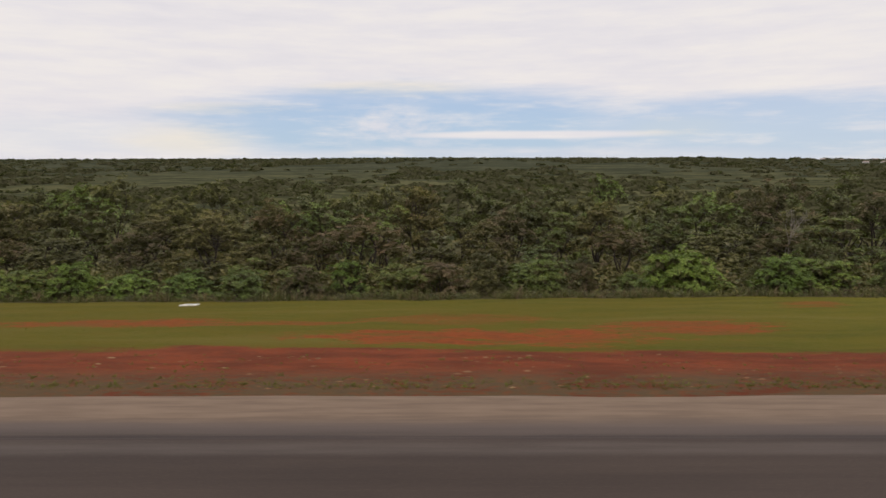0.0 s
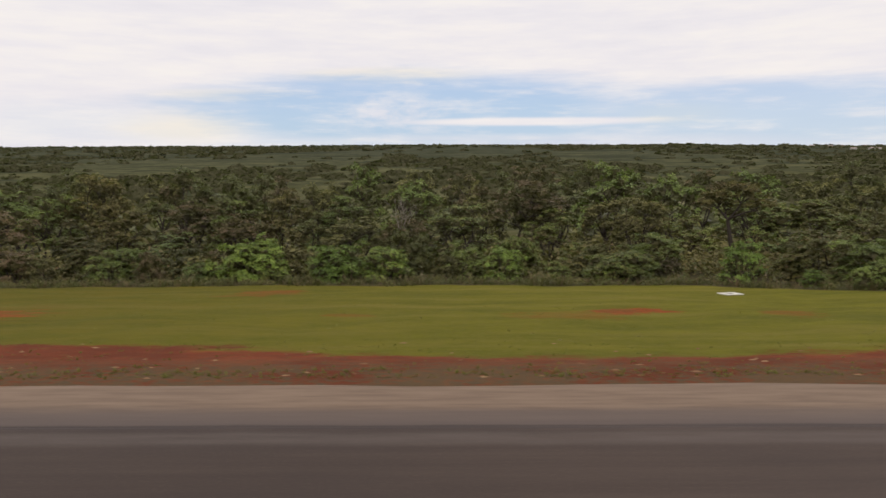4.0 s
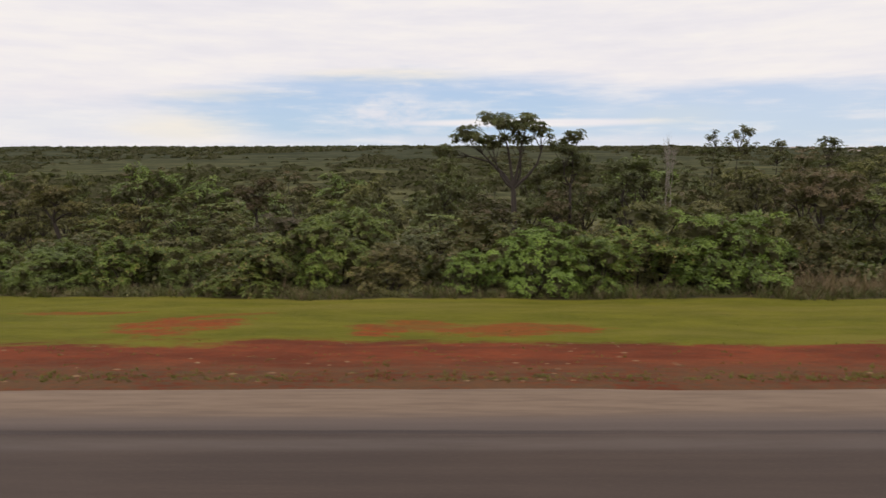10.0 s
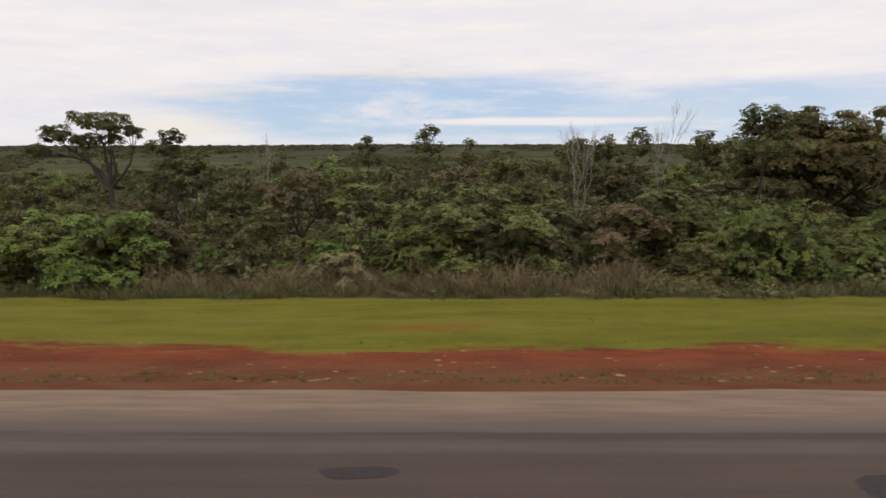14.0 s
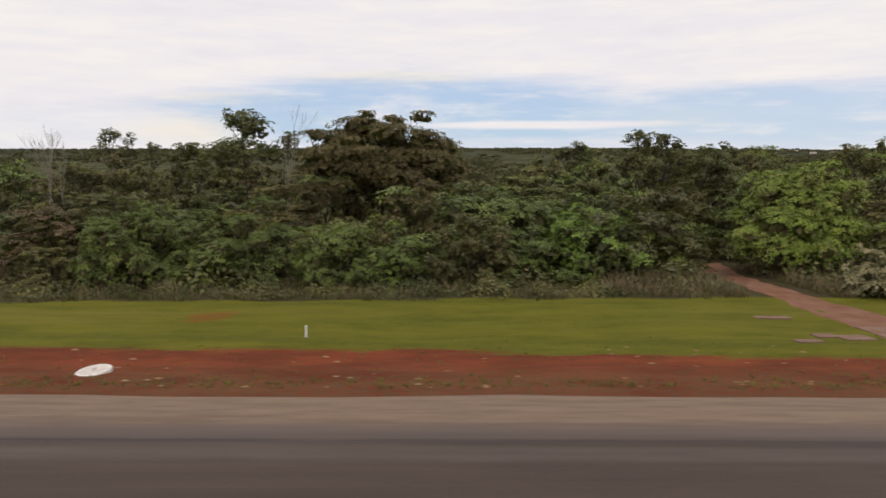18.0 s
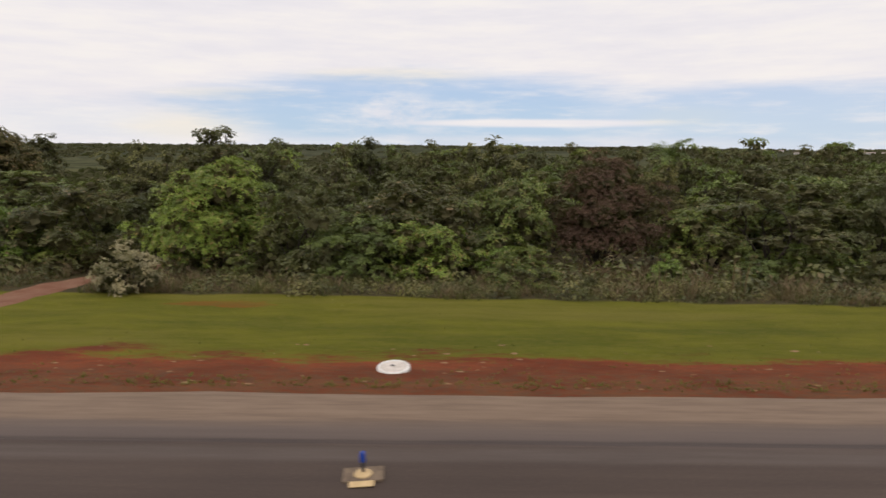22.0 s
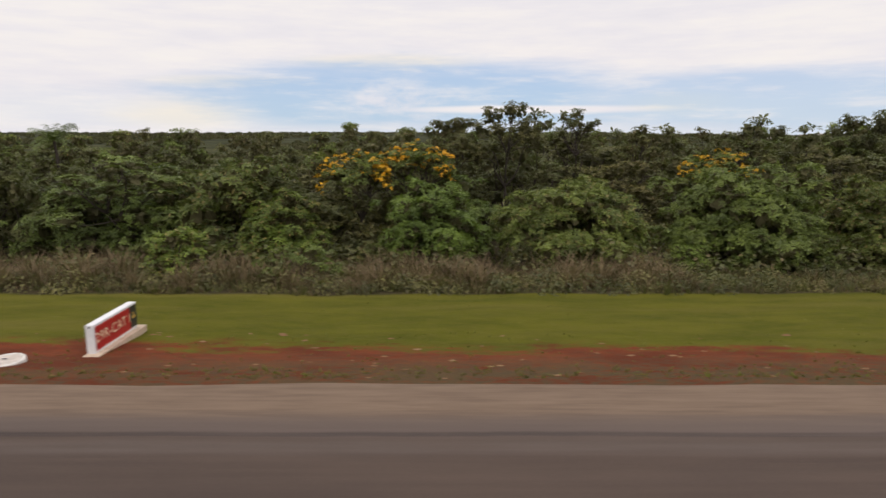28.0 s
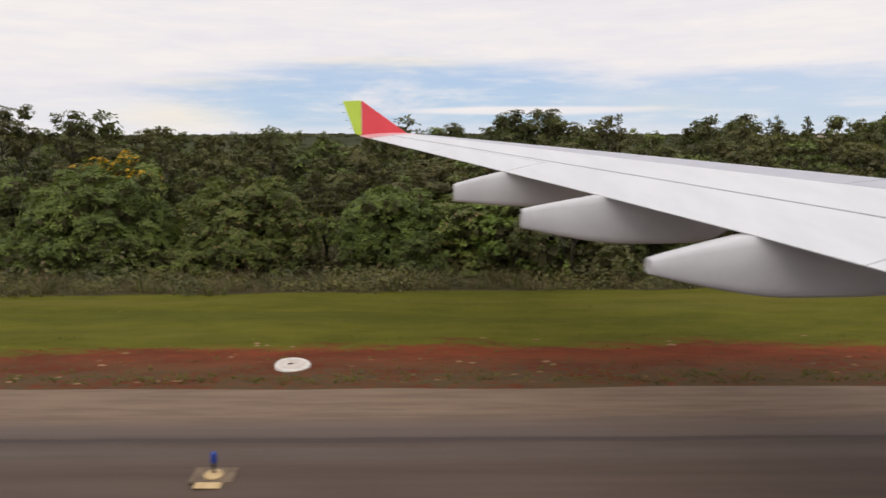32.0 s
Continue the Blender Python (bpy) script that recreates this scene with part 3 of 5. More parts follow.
def make_tree(height, width, base, mat, leaf=0.15, count=18, clumps_n=14, flat=0.6, lean=0.06, dome=0.5, trunk_r=0.16, twigs=10, leader=0.0, cores=True, deep=0.22):
    """A trunk that parts into main limbs, these into branches, with separate leafy clumps and gaps between them."""
    ob = new("tree")
    fork = np.array((rng.normal(0, lean) * height, rng.normal(0, lean) * height, base * height * 0.85))
    limbs = [(bend((0, 0, -0.4), fork, 0.06, 5), np.linspace(trunk_r, trunk_r * 0.62, 6))]
    crown_h = height * (1 - base)
    hubs = []
    if leader:
        top = fork + (rng.normal(0, 0.04) * width, 0, crown_h * leader)
        stem = bend(fork, top, 0.06, 6)
        limbs.append((stem, np.linspace(trunk_r * 0.6, 0.02, 7)))
        hubs = [np.array(p) for p in stem[1:-1]]
    else:
        for k in range(5 if clumps_n > 12 else 4):
            a = 1.256 * k + rng.normal(0, 0.3)
            hub = fork + (width * 0.20 * rng.uniform(0.5, 1.2) * math.cos(a), width * 0.20 * rng.uniform(0.5, 1.2) * math.sin(a), crown_h * rng.uniform(0.28, 0.5))
            limbs.append((bend(fork, hub, 0.14, 3), np.linspace(trunk_r * 0.5, trunk_r * 0.3, 4)))
            hubs.append(hub)
    clumps, spots = [], []
    for i in range(clumps_n):
        a = 2.4 * i + rng.normal(0, 0.3)
        r = width * 0.5 * math.sqrt((i + 0.4) / clumps_n) * rng.uniform(0.75, 1.0)
        R = width * rng.uniform(0.13, 0.21)
        hi = height - R * flat - crown_h * dome * (2 * r / width) ** 2 - rng.uniform(0, deep) * crown_h
        spots.append((a, r, R, hi))
    short = height - max(hi + R * flat for _, _, R, hi in spots)
    for a, r, R, hi in spots:
        tip = np.array((fork[0] + r * math.cos(a), fork[1] + r * math.sin(a), hi + short * (0.4 + 0.6 * hi / height)))
        hub = min(hubs, key=lambda h: np.linalg.norm(h - tip) + max(0.0, h[2] - tip[2]) * 2)
        way = bend(hub, tip - (0, 0, R * 0.3), 0.16, 3)
        limbs.append((way, np.linspace(trunk_r * 0.28, 0.015, 4)))
        clumps.append((*tip, R, flat))
        for _ in range(2):
            o = np.clip(rng.normal(0, 1, 3), -1.15, 1.15) * R * (0.75, 0.75, 0.45)
            clumps.append((*(tip + o), R * rng.uniform(0.35, 0.6), flat))
            limbs.append((bend(way[2], tip + o, 0.1, 2), np.linspace(0.022, 0.008, 3)))
    for _ in range(twigs):
        w = limbs[rng.integers(1, len(limbs))][0]
        s = w[len(w) // 2]
        e = s + rng.normal(0, 1, 3) * width * 0.11 - (0, 0, width * 0.03)
        e[2] = min(e[2], height * 0.9)
        limbs.append((bend(s, e, 0.1, 3), np.linspace(0.018, 0.005, 4)))
    mesh_part("trunk", tubes_mesh("trunk", limbs, bark), ob)
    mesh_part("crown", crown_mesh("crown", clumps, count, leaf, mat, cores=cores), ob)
    return ob


def make_bare(height, width, mat=None, depth=4):
    """A leafless tree of forked twigs."""
    ob = new("bare_tree")
    limbs = []

    def grow(a, way, length, r, level):
        b = a + way * length
        limbs.append((bend(a, b, 0.12, 3), np.linspace(r, r * 0.55, 4)))
        if level:
            for _ in range(3 if level > 1 else 4):
                w = way + rng.normal(0, 0.5, 3) * (width / height * 1.6, width / height * 1.6, 0.4) + (0, 0, 0.12)
                grow(b, w / np.linalg.norm(w), length * rng.uniform(0.55, 0.8), r * 0.55, level - 1)
    grow(np.array((0, 0, -0.4)), np.array((0.03, 0, 1.0)), height * 0.36, 0.08, depth)
    mesh_part("trunk", tubes_mesh("trunk", limbs, mat or bark_pale), ob)
    return ob


def make_palm(height):
    """A ringed trunk under arching fronds, each with two rows of hanging leaflets."""
    ob = new("palm")
    mesh_part("trunk", tubes_mesh("trunk", [(bend((0, 0, -0.4), (0.2, 0.1, height * 0.84), 0.04, 6), np.linspace(0.17, 0.12, 7))], bark), ob)
    V, Q = [], []
    hub = np.array((0.2, 0.1, height * 0.84))
    for i in range(30):
        a, lift = 2.4 * i, rng.uniform(0.5, 2.2)
        pts = [hub + np.array((math.cos(a) * s * 1.9, math.sin(a) * s * 1.9, lift * s * 1.5 - 1.7 * s * s)) for s in np.linspace(0.06, 1, 18)]
        for p, q in zip(pts, pts[1:]):
            run = q - p
            side = np.cross(run, (0, 0, 1))
            side /= np.linalg.norm(side) + 1e-9
            for sgn in (-1, 1):
                tip = p + side * sgn * rng.uniform(0.28, 0.48) + run * rng.uniform(1.2, 2.6) - (0, 0, rng.uniform(0.05, 0.35))
                k = len(V)
                V += [p, p + run * 0.5, tip + run * 0.1, tip]
                Q.append((k, k + 1, k + 2, k + 3))
    mesh_part("crown", mesh_of("fronds", V, Q, leaf_green), ob)
    return ob


class Kind:
    """Plants of one kind: the first place takes the built one, the rest are copies."""

    def __init__(self, make, label, category, group=""):
        self.proto, self.used = make, False
        tagged(make, label, category, group)

    def put(self, x, y, size=1.0, tall=None, turn=None, sink=0.12, label="", group=""):
        m = Matrix.LocRotScale((x, y, float(land(x, y)) - sink), Euler((0, 0, rng.uniform(0, 6.28) if turn is None else turn)), (size, size, size if tall is None else tall))
        if self.used:
            ob = copy_thing(self.proto, m)
            return tagged(ob, label, group=group)
        self.used, self.first = True, m
        return tagged(self.proto, label, group=group)

    def settle(self):
        """Sets the built one on its own place, after its copies were taken."""
        if self.used:
            self.proto.matrix_basis = self.first


# ---- ground and pavement ----
def spaced(parts):
    out = []
    for a, b, k in parts:
        out += list(np.linspace(a, b, k, endpoint=False))
    return np.array(out + [parts[-1][1]])


gx = spaced([(-4200, -600, 24), (-600, -120, 24), (-120, 380, 330), (380, 900, 26), (900, 4400, 28)])
gy = spaced([(-160, 10, 6), (10, 20, 30), (20, 70, 60), (70, 300, 50), (300, 900, 60), (900, 2200, 60), (2200, 4300, 16)])
GX, GY = np.meshgrid(gx, gy)
gv = np.stack([GX, GY, land(GX, GY)], -1).reshape(-1, 3)
W = len(gx)
ii = (np.arange(len(gy) - 1)[:, None] * W + np.arange(W - 1)[None, :]).ravel()
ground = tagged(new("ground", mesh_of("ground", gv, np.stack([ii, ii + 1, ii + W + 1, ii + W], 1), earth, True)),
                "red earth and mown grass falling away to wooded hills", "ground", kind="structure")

bm = bmesh.new()
xs = np.linspace(-160, 460, 311)
rows = []
for x in xs:
    e = PAVED - 0.17 * min(1.0, max(0.0, (225 - x) / 80)) + 0.07 * math.sin(x * 0.9) * math.sin(x * 0.23 + 1) + 0.05 * math.sin(x * 2.7)
    rows.append([bm.verts.new((x, y, z)) for y, z in ((-60, 0), (11.9, 0), (11.95, -0.006), (12.0, 0), (e - 0.25, 0), (e, -0.03), (e + 0.02, -0.2))])
for a, b in zip(rows, rows[1:]):
    for i in range(len(a) - 1):
        bm.faces.new((a[i], b[i], b[i + 1], a[i + 1]))
pavement = tagged(part("pavement", bm, asphalt), "worn brown-grey asphalt taxiway with a dusty shoulder", "pavement", kind="structure")

# ---- plants along the grass edge ----
leaf_withered = foliage("withered_leaves", (0.072, 0.042, 0.032), (0.175, 0.105, 0.078), (0.19, 0.13, 0.10), 0.85)
FRONT = [(-70, 2.7), (45, 3.1), (60, 3.9), (95, 4.3), (125, 4.4), (150, 4.8), (165, 5.4), (205, 4.8), (230, 4.4), (245, 5.2), (330, 5.6)]
CANOPY = [(-70, 1.3), (-20, 1.8), (30, 2.0), (60, 2.4), (90, 2.7), (108, 3.5), (130, 4.1), (155, 4.3), (180, 4.3), (205, 4.0), (232, 4.2), (250, 5.4), (340, 5.8)]
shrubs_fresh = [Kind(make_shrub(3.6, w, leaf_fresh, 0.080, 60), "bright green broad-leaved shrub behind tall grass", "shrub", "shrubs along the grass edge") for w in (4.2, 3.6, 4.8)]
shrubs_green = [Kind(make_shrub(3.6, w, leaf_green, 0.076, 62), "dense green shrub behind tall grass", "shrub", "shrubs along the grass edge") for w in (4.4, 3.6, 5.0)]
shrubs_dark = [Kind(make_shrub(3.6, w, leaf_dark, 0.078, 54), "dark green shrub in the thicket", "shrub", "shrubs along the grass edge") for w in (4.4, 3.8)]
shrubs_dull = [Kind(make_shrub(3.6, w, m, 0.072, 52), lab, "shrub", "shrubs along the grass edge") for w, m, lab in ((4.0, leaf_olive, "olive green scrubby shrub"), (3.8, leaf_brown, "dry brown shrub with sparse leaves"))]
trees_dark = [Kind(make_tree(8, w, 0.16, leaf_dark, 0.095, 27, 18, 0.62, deep=0.62), "dark green savanna tree in the thicket", "tree", "trees of the thicket") for w in (5.4, 6.4, 4.6)]
trees_green = [Kind(make_tree(8, w, 0.16, leaf_green, 0.095, 27, 18, 0.62, deep=0.62), "green savanna tree in the thicket", "tree", "trees of the thicket") for w in (5.2, 6.2)]
trees_olive = [Kind(make_tree(8, w, 0.22, leaf_olive, 0.085, 28, 19, 0.75, twigs=24, deep=0.6), "olive brown savanna tree with visible limbs", "tree", "trees of the thicket") for w in (5.0, 5.8)]
trees_brown = [Kind(make_tree(8, 5.2, 0.26, leaf_brown, 0.09, 20, 18, 0.85, twigs=40, deep=0.5), "half-bare brown tree in the thicket", "tree", "trees of the thicket")]
every = shrubs_fresh + shrubs_green + shrubs_dark + shrubs_dull + trees_dark + trees_green + trees_olive + trees_brown


def pick(kinds):
    return kinds[rng.integers(len(kinds))]


TRACK_X = 166.2


def on_track(x, y, wide=1.7):
    return abs(x - (TRACK_X + 0.03 * (y - 17))) < wide and y < 48


# bushes and trees that stand clear of what grows in front of them: x, half width, y
CLEAR = [(54.2, 1.6, 46), (69.7, 1.5, 43), (195.4, 4.2, 41), (106.9, 2.2, 40), (171.7, 4.0, 38), (158.6, 3.2, 36), (17.8, 3.0, 47), (246.2, 4.0, 36), (255.9, 4.4, 36), (238.1, 2.8, 36), (264.5, 3.6, 36), (272.5, 3.4, 36), (170.6, 2.0, 29), (184.5, 2.6, 34), (225.7, 1.6, 31), (189.2, 2.4, 31), (232.0, 1.8, 30)]


def hidden(x, y):
    """Would stand in front of, or inside, a bush that stands clear."""
    return any(abs(x - cx) < w and y < cy + 2.5 for cx, w, cy in CLEAR)


def swell(x, deep=1.0):
    """How tall the growth is along the belt: high and low by turns."""
    s = 0.5 * math.sin(x * 0.71 + 1.3) + 0.35 * math.sin(x * 1.63 + 0.4) + 0.25 * math.sin(x * 0.27 + 2.0)
    f = 0.95 + 0.38 * deep * s
    return f


# front rows of shrubs
x = -58.0
while x < 322:
    h = float(table(x, FRONT))
    e = float(grass_edge(x))
    zone = rng.uniform()
    if x < 55:
        kinds = shrubs_fresh if zone < 0.45 else shrubs_green if zone < 0.85 else shrubs_dull
    elif x < 110:
        kinds = shrubs_fresh if zone < 0.72 else shrubs_green if zone < 0.92 else shrubs_dull
    elif x < 165:
        kinds = shrubs_fresh if zone < 0.3 else shrubs_green if zone < 0.65 else shrubs_dull if zone < 0.85 else shrubs_dark
    else:
        kinds = shrubs_fresh if zone < 0.25 else shrubs_green if zone < 0.8 else shrubs_dark
    back = 2.6 if x < 102 else 4.2 if x < 165 else 5.0
    if 102 < x < 126 or 217 < x < 250:
        back += 2.0
    y = e + back + rng.uniform(0, 2.4)
    if 187 < x < 241:
        y, h = e + rng.uniform(2.5, 8.5), rng.uniform(1.2, 2.7)
    if not on_track(x, y, 3.4):
        s = h / 3.6 * swell(x) * (0.40 if hidden(x, y) else 1.0)
        pick(kinds).put(x, y, s * rng.uniform(0.85, 1.3), s * rng.uniform(0.8, 1.12))
    x += rng.uniform(3.0, 4.8)
# a second row, darker, a little taller
x = -62.0
while x < 330:
    h = float(table(x, FRONT)) * 1.15
    y = float(grass_edge(x)) + (6.5 if x < 110 else 8.5) + rng.uniform(0, 3.0)
    if 187 < x < 241:
        y, h = float(grass_edge(x)) + rng.uniform(11.5, 14.5), 6.2
    zone = rng.uniform()
    kinds = shrubs_green if zone < (0.7 if 187 < x < 241 else 0.4) else shrubs_dark if zone < 0.85 else shrubs_dull
    if not on_track(x, y, 3.6) and not hidden(x, y):
        s = h / 3.6 * swell(x + 40, 0.7)
        pick(kinds).put(x, y, s * rng.uniform(0.95, 1.35), s * rng.uniform(0.8, 1.12))
    x += rng.uniform(3.6, 5.4)
BEHIND = []
# trees behind them, whose tops keep to the line of the canopy
for row, (dy, step) in enumerate(((13, 5.6), (21, 5.8), (31, 5.4), (41, 5.6))):
    x = -70.0 - 12 * row
    while x < 340 + 16 * row:
        y = max(float(grass_edge(x)), 27) + dy + rng.uniform(-2.5, 3.5)
        top = float(table(x, CANOPY)) - (1.9, 1.0, 0.1, -0.3)[row] * (1 if x < 110 else 0.6) + rng.normal(0, 0.95)
        h = max(3.0, top - float(land(x, y)))
        zone = rng.uniform()
        if x < 60:
            kinds = trees_dark if zone < 0.26 else trees_olive if zone < 0.64 else trees_green if zone < 0.84 else trees_brown
        elif x < 165:
            kinds = trees_dark if zone < 0.26 else trees_green if zone < 0.52 else trees_olive if zone < 0.84 else trees_brown
        else:
            kinds = trees_dark if zone < 0.68 else trees_green if zone < 0.82 else trees_olive
        if row > 1:
            BEHIND.append(({id(trees_dark): 0, id(trees_green): 1, id(trees_olive): 2, id(trees_brown): 3}[id(kinds)], x, y, (0.55 + 0.45 * h / 8) * rng.uniform(0.9, 1.25), h / 8))
        elif not on_track(x, y, 3.2) and not hidden(x, y):
            pick(kinds).put(x, y, (0.62 + 0.50 * h / 8) * rng.uniform(0.8, 1.4), h / 8)
        x += step * rng.uniform(0.7, 1.35)


def wood(name, kinds, places, label):
    """Trees too deep in the wood to be told apart, in one mesh: kind, x, y, width, height."""
    V, F, I, mats, base = [], [], [], [], 0
    shapes = []
    for ob in kinds:
        pieces = []
        for ch in ob.children:
            me = ch.data
            co = np.zeros(len(me.vertices) * 3)
            me.vertices.foreach_get("co", co)
            slots = []
            for m in me.materials:
                if m not in mats:
                    mats.append(m)
                slots.append(mats.index(m))
            pieces.append((co.reshape(-1, 3), [tuple(p.vertices) for p in me.polygons], [slots[p.material_index] for p in me.polygons]))
        shapes.append(pieces)
        for ch in list(ob.children):
            bpy.data.objects.remove(ch)
        bpy.data.objects.remove(ob)
    for k, x, y, wide, tall in places:
        a = rng.uniform(0, 6.28)
        ca, sa = math.cos(a), math.sin(a)
        turn = np.array(((ca * wide, sa * wide, 0), (-sa * wide, ca * wide, 0), (0, 0, tall)))
        for co, faces, idx in shapes[k]:
            V.append(co @ turn + (x, y, float(land(x, y)) - 0.12))
            F += [tuple(i + base for i in f) for f in faces]
            I += idx
            base += len(co)
    me = mesh_of(name, np.vstack(V), F, mats[0])
    for m in mats[1:]:
        me.materials.append(m)
    me.polygons.foreach_set("material_index", np.array(I, np.int32))
    return tagged(new(name, me), label, "woods", kind="stuff")


wood("deep_wood", [make_tree(8, 5.8, 0.2, leaf_dark, 0.18, 8, 13, 0.7, twigs=0, deep=0.5), make_tree(8, 5.8, 0.2, leaf_green, 0.18, 8, 13, 0.7, twigs=0, deep=0.5), make_tree(8, 5.6, 0.25, leaf_olive, 0.15, 10, 13, 0.8, twigs=4, deep=0.5), make_tree(8, 5.2, 0.28, leaf_brown, 0.14, 10, 13, 0.85, twigs=8, deep=0.45)],
     BEHIND, "dense mixed green and brown wood behind the thicket")

# farther trees whose tops break the skyline, past the track
SKYLINE = [(190, 0.1), (205, 0.4), (220, 0.9), (235, 1.0), (262, 0.9), (275, 1.5), (285, 2.0), (291, 1.5), (296, 0.3), (303, 1.0), (312, 1.8), (340, 2.3)]
x = 172.0
while x < 400:
    y = rng.uniform(62, 92)
    top = 5.3 + 0.012 * (y - 60) + max(0.0, float(table(x, SKYLINE)) + rng.normal(0, 0.4))
    h = top - float(land(x, y))
    pick(trees_dark if rng.uniform() < 0.6 else trees_green).put(x, y, (0.55 + 0.45 * h / 8) * rng.uniform(0.9, 1.2), h / 8)
    x += rng.uniform(1.8, 4.2)

# ---- trees that stand out above the rest ----
def lone(make, x, y, label, category="tree", turn=0.0):
    """One tree of its own on the ground at x, y."""
    make.matrix_basis = pose(x, y, float(land(x, y)) - 0.1, 0, 0, turn)
    return tagged(make, label, category)


def height_at(x, y, top):
    return top - float(land(x, y)) + 0.1


def make_spreading(x, y, foot, fork, lobes, mat, trunk_r, leaf=0.10):
    """A tree whose limbs fan out from one fork to separate crown clumps (sideways, height above the pavement, radius)."""
    ob = new("tree")
    base = float(land(x, y)) - 0.1
    a, b = np.array((foot, 0, -0.4)), np.array((fork[0], 0, fork[1] - base))
    limbs = [(bend(a, b, 0.05, 5), np.linspace(trunk_r, trunk_r * 0.7, 6))]
    clumps = []
    for dx, z, R in lobes:
        tip = np.array((dx, rng.uniform(-0.7, 0.7), z - base))
        way = bend(b, tip - (0, 0, R * 0.3), 0.16, 4)
        limbs.append((way, np.linspace(trunk_r * 0.5, 0.03, 5)))
        clumps.append((*tip, R * 0.72, 0.62))
        for k in range(6):
            o = np.array((math.cos(k * 1.05 + dx), 0.9 * math.sin(k * 1.05 + dx), rng.uniform(-0.5, 0.5))) * R * rng.uniform(0.55, 0.85)
            clumps.append((*(tip + o), R * rng.uniform(0.28, 0.48), 0.62))
            limbs.append((bend(way[3], tip + o, 0.12, 3), np.linspace(0.035, 0.01, 4)))
    mesh_part("trunk", tubes_mesh("trunk", limbs, bark), ob)
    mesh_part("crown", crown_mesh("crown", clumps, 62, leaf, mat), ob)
    return ob


lone(make_spreading(87.0, 52, 1.2, (1.4, 2.2), ((-4.2, 5.3, 1.15), (-2.2, 6.5, 1.75), (0.4, 7.4, 1.95), (2.2, 7.5, 1.7), (3.6, 6.7, 1.1), (-0.4, 5.9, 1.3), (1.8, 6.0, 1.2)), leaf_dark, 0.30), 87.0, 52,
     "tall spreading tree with separate dark crown clumps above the thicket")
lone(make_spreading(93.2, 53, 0.2, (0.1, 2.4), ((0.1, 6.3, 1.2), (-0.4, 5.1, 1.5), (0.5, 3.9, 1.8), (-0.7, 3.4, 1.5)), leaf_dark, 0.16), 93.2, 53, "narrow dark tree beside a tall spreading tree")
lone(make_spreading(54.2, 46, 0.7, (-0.4, 0.1), ((-1.3, 1.6, 1.3), (0.4, 2.2, 1.35), (1.5, 1.2, 1.1), (-0.3, 1.2, 0.9)), leaf_olive, 0.19), 54.2, 46, "olive savanna tree with a dark forked trunk")
lone(make_spreading(69.7, 43, 0.1, (0.0, 0.9), ((-0.9, 2.5, 1.1), (0.6, 2.9, 1.2), (0.2, 1.8, 1.0)), leaf_brown, 0.15), 69.7, 43, "thin brown tree with a straight dark trunk")
for x, y, top, w in ((114.3, 68, 7.9, 3.4), (118.5, 68, 6.3, 2.3), (137.1, 42, 8.2, 4.8), (113.3, 73, 7.6, 2.6), (134.6, 62, 7.4, 3.4), (140.5, 60, 7.0, 4.0), (166.6, 54, 7.2, 3.0), (110.5, 46, 6.3, 2.4)):
    lone(make_tree(height_at(x, y, top), w, 0.50, leaf_dark, 0.12, 26, 13, 0.85, 0.02, 0.6, 0.11, 8, 0.85), x, y, "slender tree with a small airy crown above the thicket")
for x, y, top, w in ((165.1, 75, 6.5, 5.4), (166.6, 50, 6.8, 5.2), (171.5, 51, 5.8, 5.2), (96.6, 47, 4.9, 4.6), (127.5, 56, 6.2, 4.6), (131.0, 58, 6.4, 4.4), (143, 66, 6.6, 4.2), (176, 72, 6.6, 5.0), (184, 76, 6.4, 5.5), (286.0, 66, 8.2, 6.2), (281.5, 68, 7.2, 4.8), (292.5, 66, 7.5, 5.2), (318, 104, 8.2, 8.0), (325, 106, 8.8, 8.5), (349, 106, 8.6, 8.5)):
    lone(make_tree(height_at(x, y, top), w, 0.4, leaf_dark, 0.15, 20, 14, 0.7, 0.03, 0.55, 0.17), x, y, "rounded dark green tree rising out of the thicket")
h = height_at(145.5, 50, 8.1)
lone(make_tree(h, 12.4, 0.22, leaf_bronze, 0.10, 30, 56, 0.34, 0.01, 0.48, 0.28, 12, deep=0.34), 145.5, 50, "broad dome-shaped tree with bronze tiered foliage")
for x, y, top, w in ((124.7, 41, 7.4, 2.2), (135.4, 58, 8.7, 3.0), (101.2, 52, 6.7, 2.0), (29, 52, 1.6, 2.6)):
    lone(make_bare(height_at(x, y, top), w), x, y, "leafless grey tree standing in the thicket", "bare tree")
lone(make_tree(height_at(106.9, 40, 4.3), 5.6, 0.42, leaf_brown, 0.12, 12, 14, 0.8, 0.02, 0.6, 0.2, 40), 106.9, 40, "gnarled half-bare brown tree with a dark trunk")
lone(make_shrub(height_at(195.4, 41, 6.0), 7.4, leaf_withered, 0.070, 66, 30), 195.4, 41, "large withered reddish-brown bush")
lone(make_palm(height_at(204.6, 56, 6.5)), 204.6, 56, "palm with feathery fronds above the thicket", "palm")
lone(make_shrub(2.5, 3.0, leaf_pale, 0.10, 60), 170.6, 28.9, "pale pinkish-green shrub beside a dirt track", "shrub")
lone(make_shrub(7.0, 8.0, leaf_fresh, 0.090, 54, 28), 171.7, 38, "tall rounded green thicket bush", "shrub")
lone(make_shrub(4.4, 6.6, leaf_fresh, 0.115, 32, 20), 158.6, 36, "bright green rounded bush beside a dirt track", "shrub")
